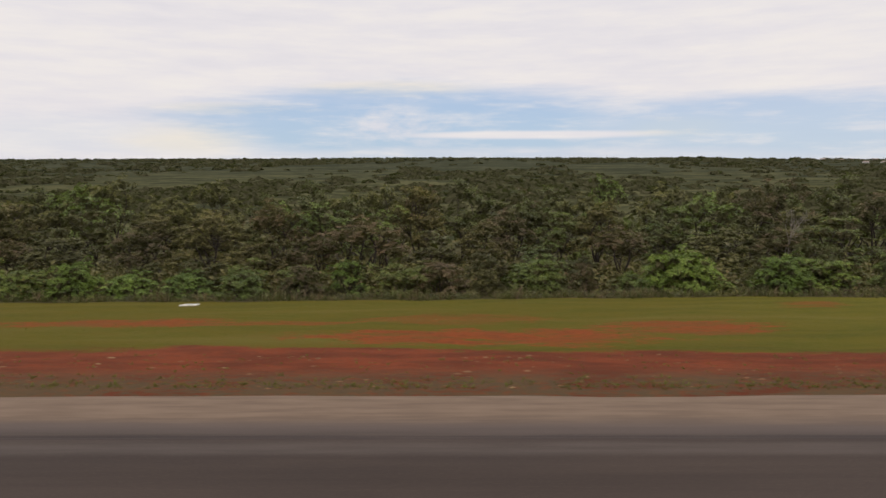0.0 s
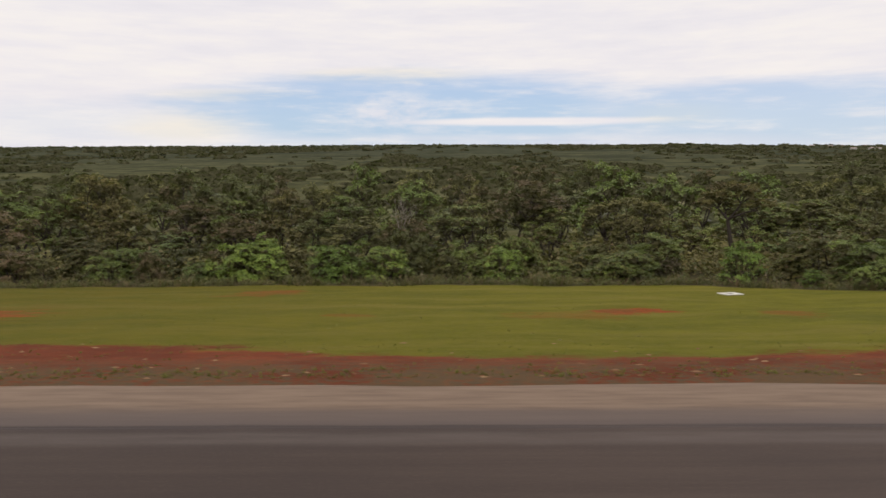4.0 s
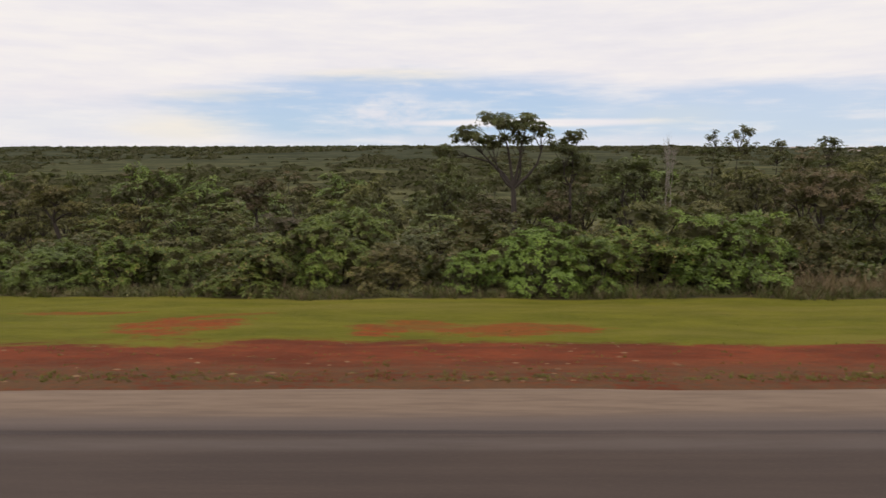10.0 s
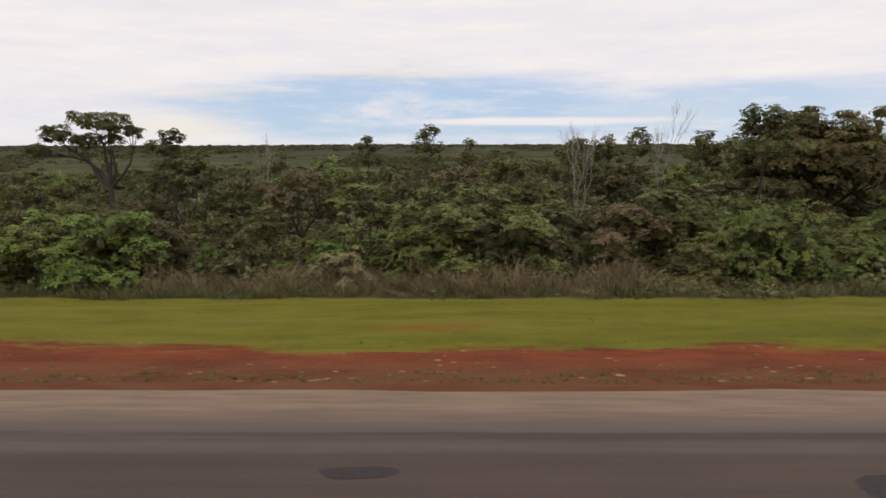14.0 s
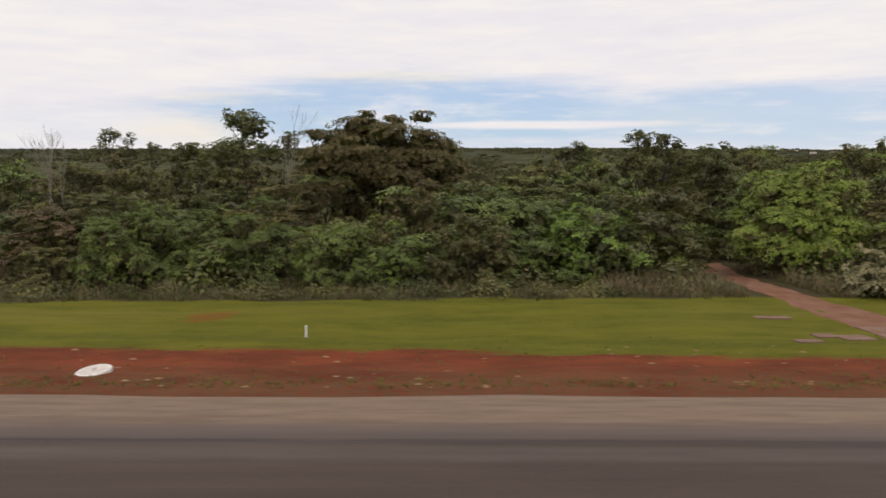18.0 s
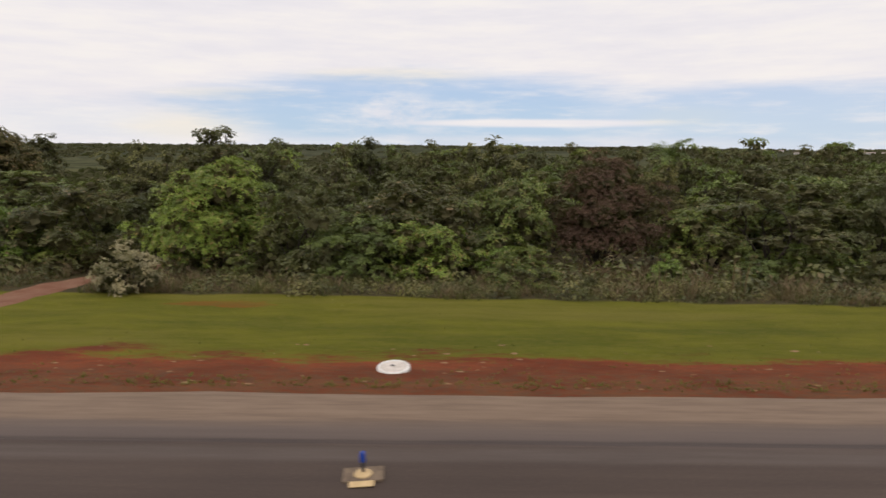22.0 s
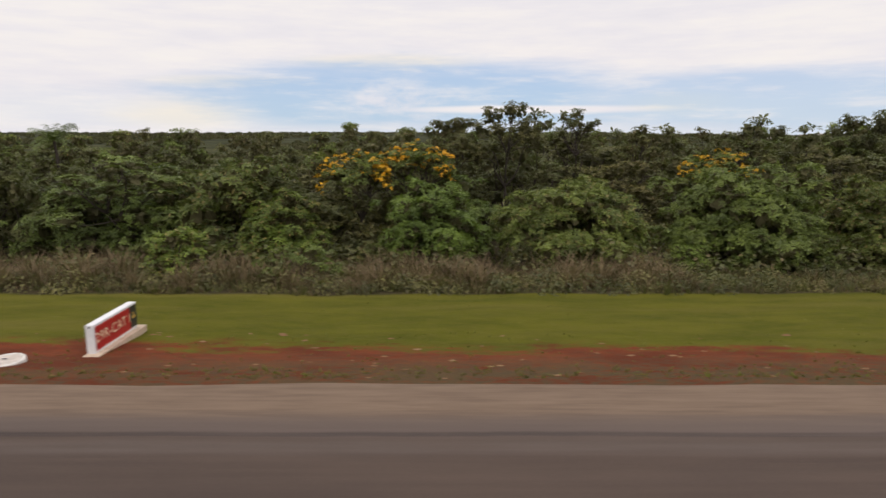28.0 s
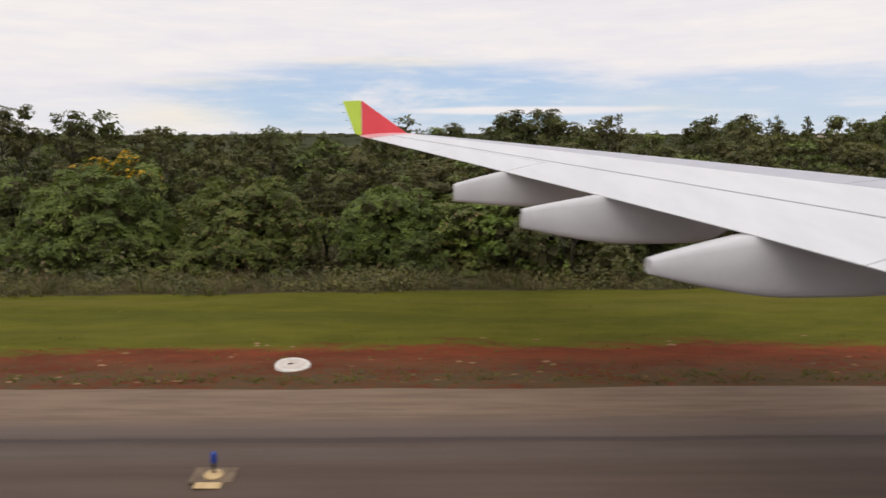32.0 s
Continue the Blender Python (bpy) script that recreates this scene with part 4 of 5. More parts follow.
lone(make_shrub(3.7, 6.4, leaf_fresh, 0.115, 32, 20), 17.8, 47, "rounded bright green bush at the grass edge", "shrub")
lone(make_shrub(2.4, 4.2, leaf_dark, 0.11, 34), 207.5, 31, "low dark green bush in front of the thicket", "shrub")
lone(make_shrub(3.7, 4.4, leaf_fresh, 0.115, 36), 184.5, 34, "bright green rounded bush in front of darker thicket", "shrub")
lone(make_shrub(1.7, 2.2, leaf_fresh, 0.08, 60), 196.6, 32, "small bright green bush in front of a withered bush", "shrub")
lone(make_shrub(2.3, 4.4, leaf_green, 0.09, 50), 189.2, 31, "low dark green bush at the edge of the lawn", "shrub")
lone(make_shrub(3.0, 3.0, leaf_fresh, 0.11, 40), 225.7, 31, "small bright green bush standing in dry grass", "shrub")
lone(make_shrub(1.9, 4.0, leaf_green, 0.10, 40), 232.0, 29.8, "low rounded green bush in dry grass", "shrub")
lone(make_shrub(2.2, 4.0, leaf_pale, 0.10, 40), 110.5, 33.0, "greyish shrub in dry grass", "shrub")
for x, w, top in ((246.2, 8.4, 3.5), (255.9, 9.0, 3.8), (238.1, 6.0, 3.1), (264.5, 7.5, 3.6), (272.5, 7.0, 3.3), (229.5, 5.0, 2.4)):
    lone(make_shrub(height_at(x, 36, top), w, leaf_green if w > 6.5 else leaf_fresh, 0.115, 40, 28), x, 36, "tall rounded green thicket bush behind dry grass", "shrub")
for x, y, top, w in ((239.8, 46, 6.7, 5.2), (243.8, 47, 7.9, 5.6), (248.0, 47.5, 7.4, 3.6), (235.5, 48, 5.9, 5.0), (253.5, 49, 6.2, 3.6), (261.5, 50, 5.8, 4.4)):
    lone(make_tree(height_at(x, y, top), w, 0.5, leaf_olive if w > 5.3 else leaf_dark, 0.12, 22, 14, 0.65, 0.03, 0.5, 0.14, 10), x, y, "tree with a thin ragged crown behind flowering trees")


def make_conifer(height):
    ob = new("conifer")
    mesh_part("trunk", tubes_mesh("trunk", [(bend((0, 0, -0.4), (0, 0, height), 0.02, 5), np.linspace(0.22, 0.03, 6))], bark), ob)
    lobes = []
    for i in range(26):
        z = height * (0.25 + 0.74 * i / 26)
        r = (height - z) * 0.26 + 0.2
        lobes.append((r * 0.7 * math.cos(2.4 * i), r * 0.7 * math.sin(2.4 * i), z, max(0.37, r * 0.75), 0.55))
    mesh_part("crown", crown_mesh("crown", lobes, 14, 0.2, leaf_dark), ob)
    return ob


for x, y, top in ((331, 108, 8.3), (334.5, 112, 9.0), (337, 107, 8.4), (341, 114, 8.9), (327, 115, 7.6), (346, 110, 7.9)):
    lone(make_conifer(height_at(x, y, top)), x, y, "slender dark conifer rising behind the thicket")


def flowering(x, y, top, w):
    ob = make_tree(height_at(x, y, top), w, 0.45, leaf_green, 0.14, 22, 15, 0.5, 0.03, 0.5, 0.16)
    mesh_part("blossom", crown_mesh("blossom", [(w * 0.46 * a, -w * 0.32 * rng.uniform(0, 1), height_at(x, y, top) + 0.1 - 0.9 * a * a - rng.uniform(0.0, 1.5), rng.uniform(0.22, 0.42), 0.7) for a in rng.uniform(-1, 1, int(w * 13))], 40, 0.06, flower_yellow, 0.7, False), ob, "clusters of yellow blossom")
    return lone(ob, x, y, "tree covered with clusters of yellow blossom")


flowering(233.4, 40.0, 4.3, 4.8)
flowering(237.0, 40.5, 4.9, 4.8)
flowering(255.7, 40.0, 4.4, 5.0)
for x, y, s in ((160.5, 40, 1.2), (162.0, 45, 1.5), (158.8, 43, 1.4), (165.0, 51, 1.9), (168.5, 50, 1.9), (171.5, 46, 1.6), (162.0, 50, 1.8), (172.5, 51, 1.9), (160.0, 34.5, 0.8), (162.6, 37, 0.9)):
    pick(shrubs_dark + shrubs_green).put(x, y, s, s * rng.uniform(0.9, 1.1))
for k in every:
    k.settle()

# ---- undergrowth, far woods and grass: too many to count ----
def joined(name, places, mat, label, category, quads=26, leaf=0.55):
    """Low leafy masses (x, y, z, radius, height) in one mesh."""
    C, N, S = [], [], []
    for x, y, z, r, h in places:
        d = rng.normal(0, 1, (quads, 3))
        d /= np.linalg.norm(d, axis=1, keepdims=True)
        d[:, 2] = abs(d[:, 2])
        C.append(d * (r, r, h) * rng.uniform(0.6, 1.0, (quads, 1)) + (x, y, z))
        N.append(d)
        S.append(np.full(quads, leaf * r))
    v, f = leaves(np.vstack(C), np.vstack(N), np.concatenate(S), 0.7, 0.5)
    return tagged(new(name, mesh_of(name, v, f, mat)), label, category, kind="stuff")


def scatter(k, x0, x1, y0, y1, r0, r1, tall):
    out = []
    for _ in range(k):
        x, y = rng.uniform(x0, x1), y0 + (y1 - y0) * rng.uniform() ** 1.6
        if on_track(x, y, 2.6) or y < grass_edge(x) + 3.5:
            continue
        r = rng.uniform(r0, r1)
        out.append((x, y, float(land(x, y)) - 0.1, r, r * tall * rng.uniform(0.7, 1.2)))
    return out


joined("undergrowth", scatter(2200, -80, 350, 31, 78, 0.8, 1.7, 1.1), leaf_dark, "dark tangled undergrowth under the trees", "undergrowth", 64, 0.10)
joined("thicket_floor", [p for p in scatter(1300, -80, 112, 40, 72, 1.1, 2.2, 1.2) if p[1] > grass_edge(p[0]) + 7], leaf_olive, "tangled olive growth between the tree trunks", "undergrowth", 170, 0.06)
joined("inner_growth", scatter(1500, -90, 350, 50, 84, 1.4, 2.6, 1.3), leaf_olive, "olive brown growth between the trees", "undergrowth", 60, 0.09)
joined("far_woods", scatter(1800, -420, 900, 78, 330, 1.8, 3.6, 1.7), leaf_dark, "dark green scattered trees on the valley side", "woods", 34, 0.26)
joined("far_scrub", scatter(1200, -420, 900, 78, 420, 1.2, 2.6, 1.1), leaf_olive, "olive scrub on the valley side", "scrub", 30, 0.26)
# distance haze is painted into the grey colour of these leaves
leaf_hill = foliage("haze_tinted_leaves", (0.066, 0.068, 0.047), (0.090, 0.091, 0.060), gloss=0.95, sheen=0.0)
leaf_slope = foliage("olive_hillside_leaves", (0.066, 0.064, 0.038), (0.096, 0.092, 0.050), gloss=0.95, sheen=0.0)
CLEARINGS = [(-235, 1330, 150, 300), (-470, 1080, 120, 190), (120, 1550, 190, 230), (-60, 980, 90, 110), (420, 1300, 170, 240)]


def hillside(k, y0, y1, r0, r1):
    """Tree crowns over the far slope, thinner in the clearings and along gullies."""
    out = []
    while len(out) < k:
        y = rng.uniform(y0, y1)
        x = rng.uniform(-0.95 * y - 60, 0.85 * y + 330)
        thin = min(((x - cx) / a) ** 2 + ((y - cy) / b) ** 2 for cx, cy, a, b in CLEARINGS)
        if (thin < 1 and rng.uniform() < 0.93) or (float(wave(x, y, 0.0045)) < -0.35 and rng.uniform() < 0.75):
            continue
        r = rng.uniform(r0, r1) * (0.7 + 0.5 * rng.uniform() ** 3)
        out.append((x, y, float(land(x, y)) - 0.4, r, r * rng.uniform(0.2, 0.38)))
    return out


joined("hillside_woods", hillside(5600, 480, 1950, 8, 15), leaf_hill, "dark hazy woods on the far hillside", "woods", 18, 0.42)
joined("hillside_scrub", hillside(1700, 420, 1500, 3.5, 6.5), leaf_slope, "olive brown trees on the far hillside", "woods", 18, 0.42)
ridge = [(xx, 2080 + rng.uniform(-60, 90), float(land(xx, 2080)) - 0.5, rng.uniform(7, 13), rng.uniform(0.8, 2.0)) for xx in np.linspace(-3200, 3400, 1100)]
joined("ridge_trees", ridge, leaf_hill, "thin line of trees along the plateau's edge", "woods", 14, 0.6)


mounds = []
for k in range(1500):
    x = rng.uniform(-60, 320) if k < 900 else rng.uniform(125, 320)
    y = grass_edge(x) + rng.uniform(0.3, 3.0 if x < 110 else 5.0)
    if not on_track(x, y, 2.2):
        r = rng.uniform(0.3, 0.75) if k < 900 else rng.uniform(0.4, 1.15)
        mounds.append((x, y, float(land(x, y)) - 0.05, r, r * rng.uniform(0.6, 1.1)))
joined("low_scrub", mounds[::2], leaf_olive, "low olive scrub in the tall grass", "scrub", 150, 0.065)
joined("low_weeds", mounds[1::2], leaf_dark, "low green weeds in the tall grass", "weeds", 150, 0.065)


def blades(name, places, mat, label, category, per=7, width=0.03, tilt=0.9):
    """Tufts (x, y, height) of bent grass blades in one mesh."""
    P = np.array(places)
    k = len(P)
    z = land(P[:, 0], P[:, 1])
    base = np.repeat(np.stack([P[:, 0], P[:, 1], z - 0.03], 1), per, 0)
    h = np.repeat(P[:, 2], per) * rng.uniform(0.35, 1.15, k * per)
    a = rng.uniform(0, 2 * math.pi, k * per)
    out = np.stack([np.cos(a), np.sin(a), np.zeros(k * per)], 1)
    side = np.stack([-np.sin(a), np.cos(a), np.zeros(k * per)], 1) * (width * (0.6 + h))[:, None]
    base = base + out * rng.uniform(0, 0.18, (k * per, 1))
    lean = out * (h * rng.uniform(0.1, tilt, k * per))[:, None]
    up = np.zeros((k * per, 3))
    up[:, 2] = h
    m = base + up * 0.6 + lean * 0.35
    t = base + up + lean
    v = np.stack([base - side, base + side, m + side * 0.8, m - side * 0.8, t + side * 0.15, t - side * 0.15], 1).reshape(-1, 3)
    o = np.arange(k * per)[:, None] * 6
    f = np.concatenate([o + (0, 1, 2, 3), o + (3, 2, 4, 5)], 0)
    return tagged(new(name, mesh_of(name, v, f, mat)), label, category, kind="stuff")


def strip(k, x0, x1, lo, hi, h0, h1, power=1.0):
    out = []
    for _ in range(k):
        x = rng.uniform(x0, x1)
        y = grass_edge(x) + 0.35 * math.sin(x * 0.8) + lo + (hi - lo) * rng.uniform() ** power
        if on_track(x, y):
            continue
        out.append((x, y, rng.uniform(h0, h1) * (0.75 + 0.35 * math.sin(x * 0.37) * math.sin(x * 1.1 + 2) + 0.3 * math.sin(x * 2.9 + y * 2.1))))
    return out


blades("tall_grass", strip(5200, -62, 110, 0.0, 3.4, 0.25, 0.65) + strip(6800, 110, 322, 0.0, 6.0, 0.25, 0.6), blade_green, "unmown green grass in front of the shrubs", "tall grass", 7, 0.02)
blades("dry_grass", strip(1500, -62, 110, 0.2, 3.4, 0.3, 0.8) + strip(6200, 100, 322, 0.3, 5.6, 0.25, 0.66) + strip(1300, 158, 175, 0.2, 11.0, 0.35, 0.9) + strip(3000, 187, 241, 1.0, 12.0, 0.4, 1.0) + strip(1300, 101, 127, 1.2, 6.0, 0.6, 1.3) + strip(1700, 216, 250, 1.2, 7.0, 0.6, 1.3), blade_dry, "dry straw-coloured grass in front of the shrubs", "tall grass", 8, 0.014, 1.4)
reeds = [(cx + rng.normal(0, 0.8), float(grass_edge(cx)) + 2.4 + rng.normal(0, 0.7), rng.uniform(1.1, 2.1)) for cx in (101, 103.5, 107, 112, 115, 118.5, 121, 161.5, 196.4, 198.0, 222.0, 224.6, 229.5) for _ in range(7)]
blades("reed_clumps", reeds, blade_dry, "tall pale dry grass stalks in front of the shrubs", "tall grass", 6, 0.009, 0.5)
low = [(rng.uniform(-40, 312), 14.85 + abs(rng.normal(0, 0.45)), rng.uniform(0.05, 0.13)) for _ in range(5200)]
low += [(rng.uniform(-40, 312), rng.uniform(15.2, 19.5), rng.uniform(0.03, 0.09)) for _ in range(3600)]
blades("verge_weeds", low, blade_lawn, "short weeds and tufts on the red earth", "weeds", 5, 0.03)
lawn = [(rng.uniform(-45, 315), rng.uniform(17.5, 30), rng.uniform(0.03, 0.06)) for _ in range(3500)]
lawn = [p for p in lawn if p[1] < grass_edge(p[0]) and not on_track(p[0], p[1])]
blades("mown_tufts", lawn, blade_lawn, "tufts standing out of mown grass", "grass", 5, 0.03)

# ---- things beside the taxiway ----
def level(x, y):
    return float(land(x, y))


def make_cover():
    ob = new("manhole_cover")
    k = 0.88
    part("collar", lathe([(0.50 * k, -0.15), (0.50 * k, 0.022), (0.48 * k, 0.040), (0.40 * k, 0.042), (0.395 * k, 0.022)], 28, 0.012), concrete, ob, "whitewashed concrete collar", True)
    part("lid", lathe([(0.385 * k, -0.1), (0.385 * k, 0.030), (0.37 * k, 0.038), (0.12 * k, 0.042), (0.11 * k, 0.034), (0.05 * k, 0.034)], 28), concrete_lid, ob, "weathered pinkish concrete lid", True)
    part("lifting_ring", box(0.13, 0.025, 0.025, (0.05, -0.02, 0.052), 0.008), metal_dark, ob, "dark lifting ring")
    return tagged(ob, "round whitewashed concrete manhole cover in red earth", "manhole cover", "manhole covers beside the taxiway")


paint_pale = material("pale_yellow_plate", plain_nodes((0.42, 0.29, 0.13), (0.58, 0.42, 0.22), 0.6))
slab_dust = material("dusty_brown_concrete", plain_nodes((0.10, 0.072, 0.052), (0.19, 0.14, 0.095), 0.9, spec=0.2))


def make_light():
    ob = new("taxiway_light")
    part("foundation", box(0.70, 0.46, 0.05, (0, 0.02, 0.015), 0.012), slab_dust, ob, "dusty brown concrete foundation")
    part("base_plate", lathe([(0.155, 0.035), (0.155, 0.055), (0.14, 0.068), (0.06, 0.074), (0.045, 0.09)], 20), paint_pale, ob, "pale yellow round base plate", True)
    part("stem", lathe([(0.028, 0.08), (0.028, 0.19), (0.046, 0.21), (0.046, 0.27)], 12), metal_dark, ob, "dark frangible stem", True)
    part("lens", lathe([(0.048, 0.27), (0.052, 0.30), (0.050, 0.42), (0.036, 0.455), (0.012, 0.465)], 16), glass_blue, ob, "blue glass lens", True)
    part("marker_plate", box(0.42, 0.16, 0.018, (-0.02, -0.295, 0.045), 0.006, Matrix.Rotation(0.06, 4, "X")), paint_pale, ob, "pale yellow marker plate")
    return tagged(ob, "blue taxiway edge light on a yellow base", "light", "taxiway edge lights")


cover, light = make_cover(), make_light()
ROW = [(13.2, 15.95), (56.5, 16.05), (99.0, 16.4), (141.2, 16.25), (184.0, 16.50), (227.5, 16.22), (271.4, 16.2)]
for i, (x, y) in enumerate(ROW):
    m = pose(x, y, level(x, y) + (0.060 if i > 3 else 0.035), -4.0, (-3, 2, 2, 0, -2, 0, -2)[i], i * 37)
    if i:
        copy_thing(cover, m)
    m2 = pose(x - 0.02, 10.68, 0.0, 0, 3 if i % 3 == 0 else -2, (-4, 3, -2, 2, 5, -6, 4)[i])
    if i:
        copy_thing(light, m2)
cover.matrix_basis = pose(*ROW[0], level(*ROW[0]) + 0.030, -4, -3, 12)
light.matrix_basis = pose(ROW[0][0], 10.68, 0.0, 0, 2, -4)


def make_post():
    ob = new("marker_post")
    part("shaft", box(0.058, 0.058, 0.44, (0, 0, 0.16), 0.010), paint_white, ob)
    part("cap", box(0.070, 0.070, 0.045, (0, 0, 0.395), 0.010), paint_white, ob)
    part("footing", box(0.16, 0.16, 0.08, (0, 0, 0.0), 0.015), concrete_grey, ob)
    return tagged(ob, "short white marker post standing in mown grass", "post", "marker posts")


post = make_post()
for x, y in ((145.87, 20.4), (228.35, 20.5)):
    copy_thing(post, pose(x, y, level(x, y) - 0.03, 0, 2, 10))
post.matrix_basis = pose(64.98, 19.55, level(64.98, 19.55) - 0.03, 0, -1, 4)


def make_inspection():
    ob = new("inspection_chamber")
    for sx, sy, ax, ay in ((1.15, 0.26, 0, -0.45), (1.15, 0.26, 0, 0.45), (0.30, 0.64, -0.425, 0), (0.30, 0.64, 0.425, 0)):
        part("kerb", box(sx - 0.006, sy - 0.006, 0.22, (ax, ay, -0.045), 0.015), concrete, ob)
    # a dark plate stands in for the shade inside the open chamber
    part("floor_slab", box(0.54, 0.64, 0.04, (0, 0, 0.0)), metal_dark, ob, "dark plate standing in for the shaded opening")
    return tagged(ob, "square white concrete chamber rim with a dark opening in grass", "chamber", "inspection chambers")


chamber = make_inspection()
copy_thing(chamber, pose(48.74, 34.0, level(48.74, 34.0), -7.5, 0, 8) @ Matrix.Scale(0.86, 4))
chamber.matrix_basis = pose(-16.6, 39.4, level(-16.6, 39.4), -8, 0, 5) @ Matrix.Scale(0.9, 4)

# the mandatory instruction sign
sx, sy = 229.25, 18.18
sign = thing("airfield_sign", pose(sx, sy, level(sx, sy), 0, 0, 1.2), "white box sign with a red face standing in the grass", "sign")
part("plinth", box(0.44, 2.86, 0.22, (0.075, 0, 0.01), 0.02), paint_buff, sign, "buff concrete plinth")
part("cabinet", box(0.23, 2.44, 0.86, (0, 0, 0.49), 0.025), paint_white, sign)
part("foot", box(0.16, 0.12, 0.10, (0, -0.9, 0.1)), metal_dark, sign)
part("foot", box(0.16, 0.12, 0.10, (0, 0.9, 0.1)), metal_dark, sign)
part("red_face", box(0.012, 1.93, 0.66, (0.120, -0.19, 0.52)), paint_red, sign, "red panel")
part("black_face", box(0.012, 0.40, 0.66, (0.120, 0.985, 0.52)), paint_black, sign, "black panel")


def lettering(text, size, at, mat, parent):
    cu = bpy.data.curves.new("lettering", "FONT")
    cu.body, cu.size, cu.extrude, cu.align_x, cu.align_y, cu.space_character = text, size, 0.002, "CENTER", "CENTER", 1.12
    tmp = bpy.data.objects.new("lettering", cu)
    scene.collection.objects.link(tmp)
    me = bpy.data.meshes.new_from_object(tmp.evaluated_get(bpy.context.evaluated_depsgraph_get()))
    bpy.data.objects.remove(tmp)
    me.materials.clear()
    me.materials.append(mat)
    me.transform(pose(*at, 90, 0, 90))
    ob = new("lettering", me)
    ob.parent = parent
    return ob


lettering("29R-CAT I", 0.40, (0.130, -0.19, 0.52), paint_cream, sign)
part("arrow", box(0.006, 0.20, 0.05, (0.129, 0.985, 0.52)), paint_yellow, sign, "small yellow mark")
part("arrow", box(0.006, 0.05, 0.20, (0.129, 0.985, 0.55)), paint_yellow, sign, "small yellow mark")
part("latch", box(0.04, 0.02, 0.05, (0.0, -1.225, 0.86), 0.005), metal_dark, sign)


# ---- dirt track and its apron ----
def dirt_nodes(n):
    pos = n.add("ShaderNodeTexCoord").outputs["Object"]
    a, b = n.noise(pos, 0.9, 5, 0.65), n.noise(pos, 9.0, 4, 0.65)
    c = n.mix(n.step(a, 0.3, 0.7), rgb(0.150, 0.064, 0.036), rgb(0.205, 0.110, 0.070))
    c = n.mix(n.math("MULTIPLY", n.step(b, 0.45, 0.75), 0.6), c, rgb(0.125, 0.068, 0.044))
    return principled(n, c, 0.95, normal=n.bump(b, 0.6, 0.03), spec=0.15)


dirt = material("trodden_red_dirt", dirt_nodes)


def slab_nodes(n):
    pos = n.add("ShaderNodeTexCoord").outputs["Object"]
    a, b = n.noise(pos, 1.7, 5, 0.65), n.noise(pos, 14.0, 4, 0.65)
    each = n.add("ShaderNodeObjectInfo").outputs["Random"]
    c = n.mix(n.step(a, 0.3, 0.7), rgb(0.150, 0.090, 0.060), rgb(0.215, 0.142, 0.102))
    c = n.mix(n.math("MULTIPLY", each, 0.2), c, rgb(0.14, 0.075, 0.050))
    c = n.mix(n.math("MULTIPLY", n.step(b, 0.5, 0.8), 0.5), c, rgb(0.09, 0.060, 0.044))
    return principled(n, c, 0.92, normal=n.bump(b, 0.5, 0.02), spec=0.2)


slab_mat = material("dusty_stone_slabs", slab_nodes)


def track_middle(y):
    return TRACK_X + 0.02 * (y - 17) + 0.11 * max(0.0, y - 32) ** 1.6 * 0.35


bm = bmesh.new()
prev = None
for i in range(66):
    y = 16.9 + i * 0.4
    half = 1.32 - 0.035 * min(max(y - 17, 0), 14) + 0.07 * math.sin(y * 1.3) + 0.03 * math.sin(y * 3.1 + 1)
    mid = track_middle(y)
    ring = []
    for s in (-1.18, -1.0, -0.55, 0.0, 0.5, 0.95, 1.15):
        x = mid + s * half + 0.05 * math.sin(y * 3 + s * 5)
        dip = 0.035 if abs(s) < 1.1 else -0.03
        ring.append(bm.verts.new((x, y, level(x, y) + dip - (0.02 if abs(s) == 0.55 else 0))))
    if prev:
        for j in range(len(ring) - 1):
            bm.faces.new((prev[j], prev[j + 1], ring[j + 1], ring[j]))
    prev = ring
tagged(part("track", bm, dirt, smooth=True), "trodden red dirt track running into the bushes", "track", kind="structure")

apron = thing("stone_apron", pose(0, 0, 0), "worn stone slab apron where a dirt track meets the verge", "apron")


def slab_piece(x, y, w, d, turn):
    bm = box(w, d, 0.10, (0, 0, 0), 0.008)
    for v in bm.verts:
        v.co.x += 0.03 * math.sin(v.co.y * 7 + x * 3)
        v.co.y += 0.03 * math.sin(v.co.x * 6 + y * 5)
    ob = part("slab", bm, slab_mat, apron)
    ob.matrix_basis = pose(x, y, level(x, y) - 0.002 + rng.uniform(-0.004, 0.004), -4.3, rng.uniform(-0.4, 0.4), turn)


yy = 17.2
for r, (d, cols) in enumerate(((1.25, 2), (1.15, 1), (1.3, 2), (1.2, 1))):
    w = (2.75 - 0.13 * r) / cols
    for c in range(cols):
        slab_piece(track_middle(yy) - 0.1 + (c - (cols - 1) / 2) * w, yy + d / 2 + rng.uniform(-0.01, 0.01), w - 0.010, d - 0.012, rng.uniform(-0.4, 0.4))
    yy += d
for x, y, w, d in ((168.0, 17.75, 0.75, 0.55), (163.9, 20.4, 1.0, 0.7), (163.1, 20.7, 0.7, 0.5), (163.0, 23.9, 1.3, 0.45), (162.1, 19.9, 0.8, 0.35)):
    slab_piece(x, y, w, d, rng.uniform(-12, 12))

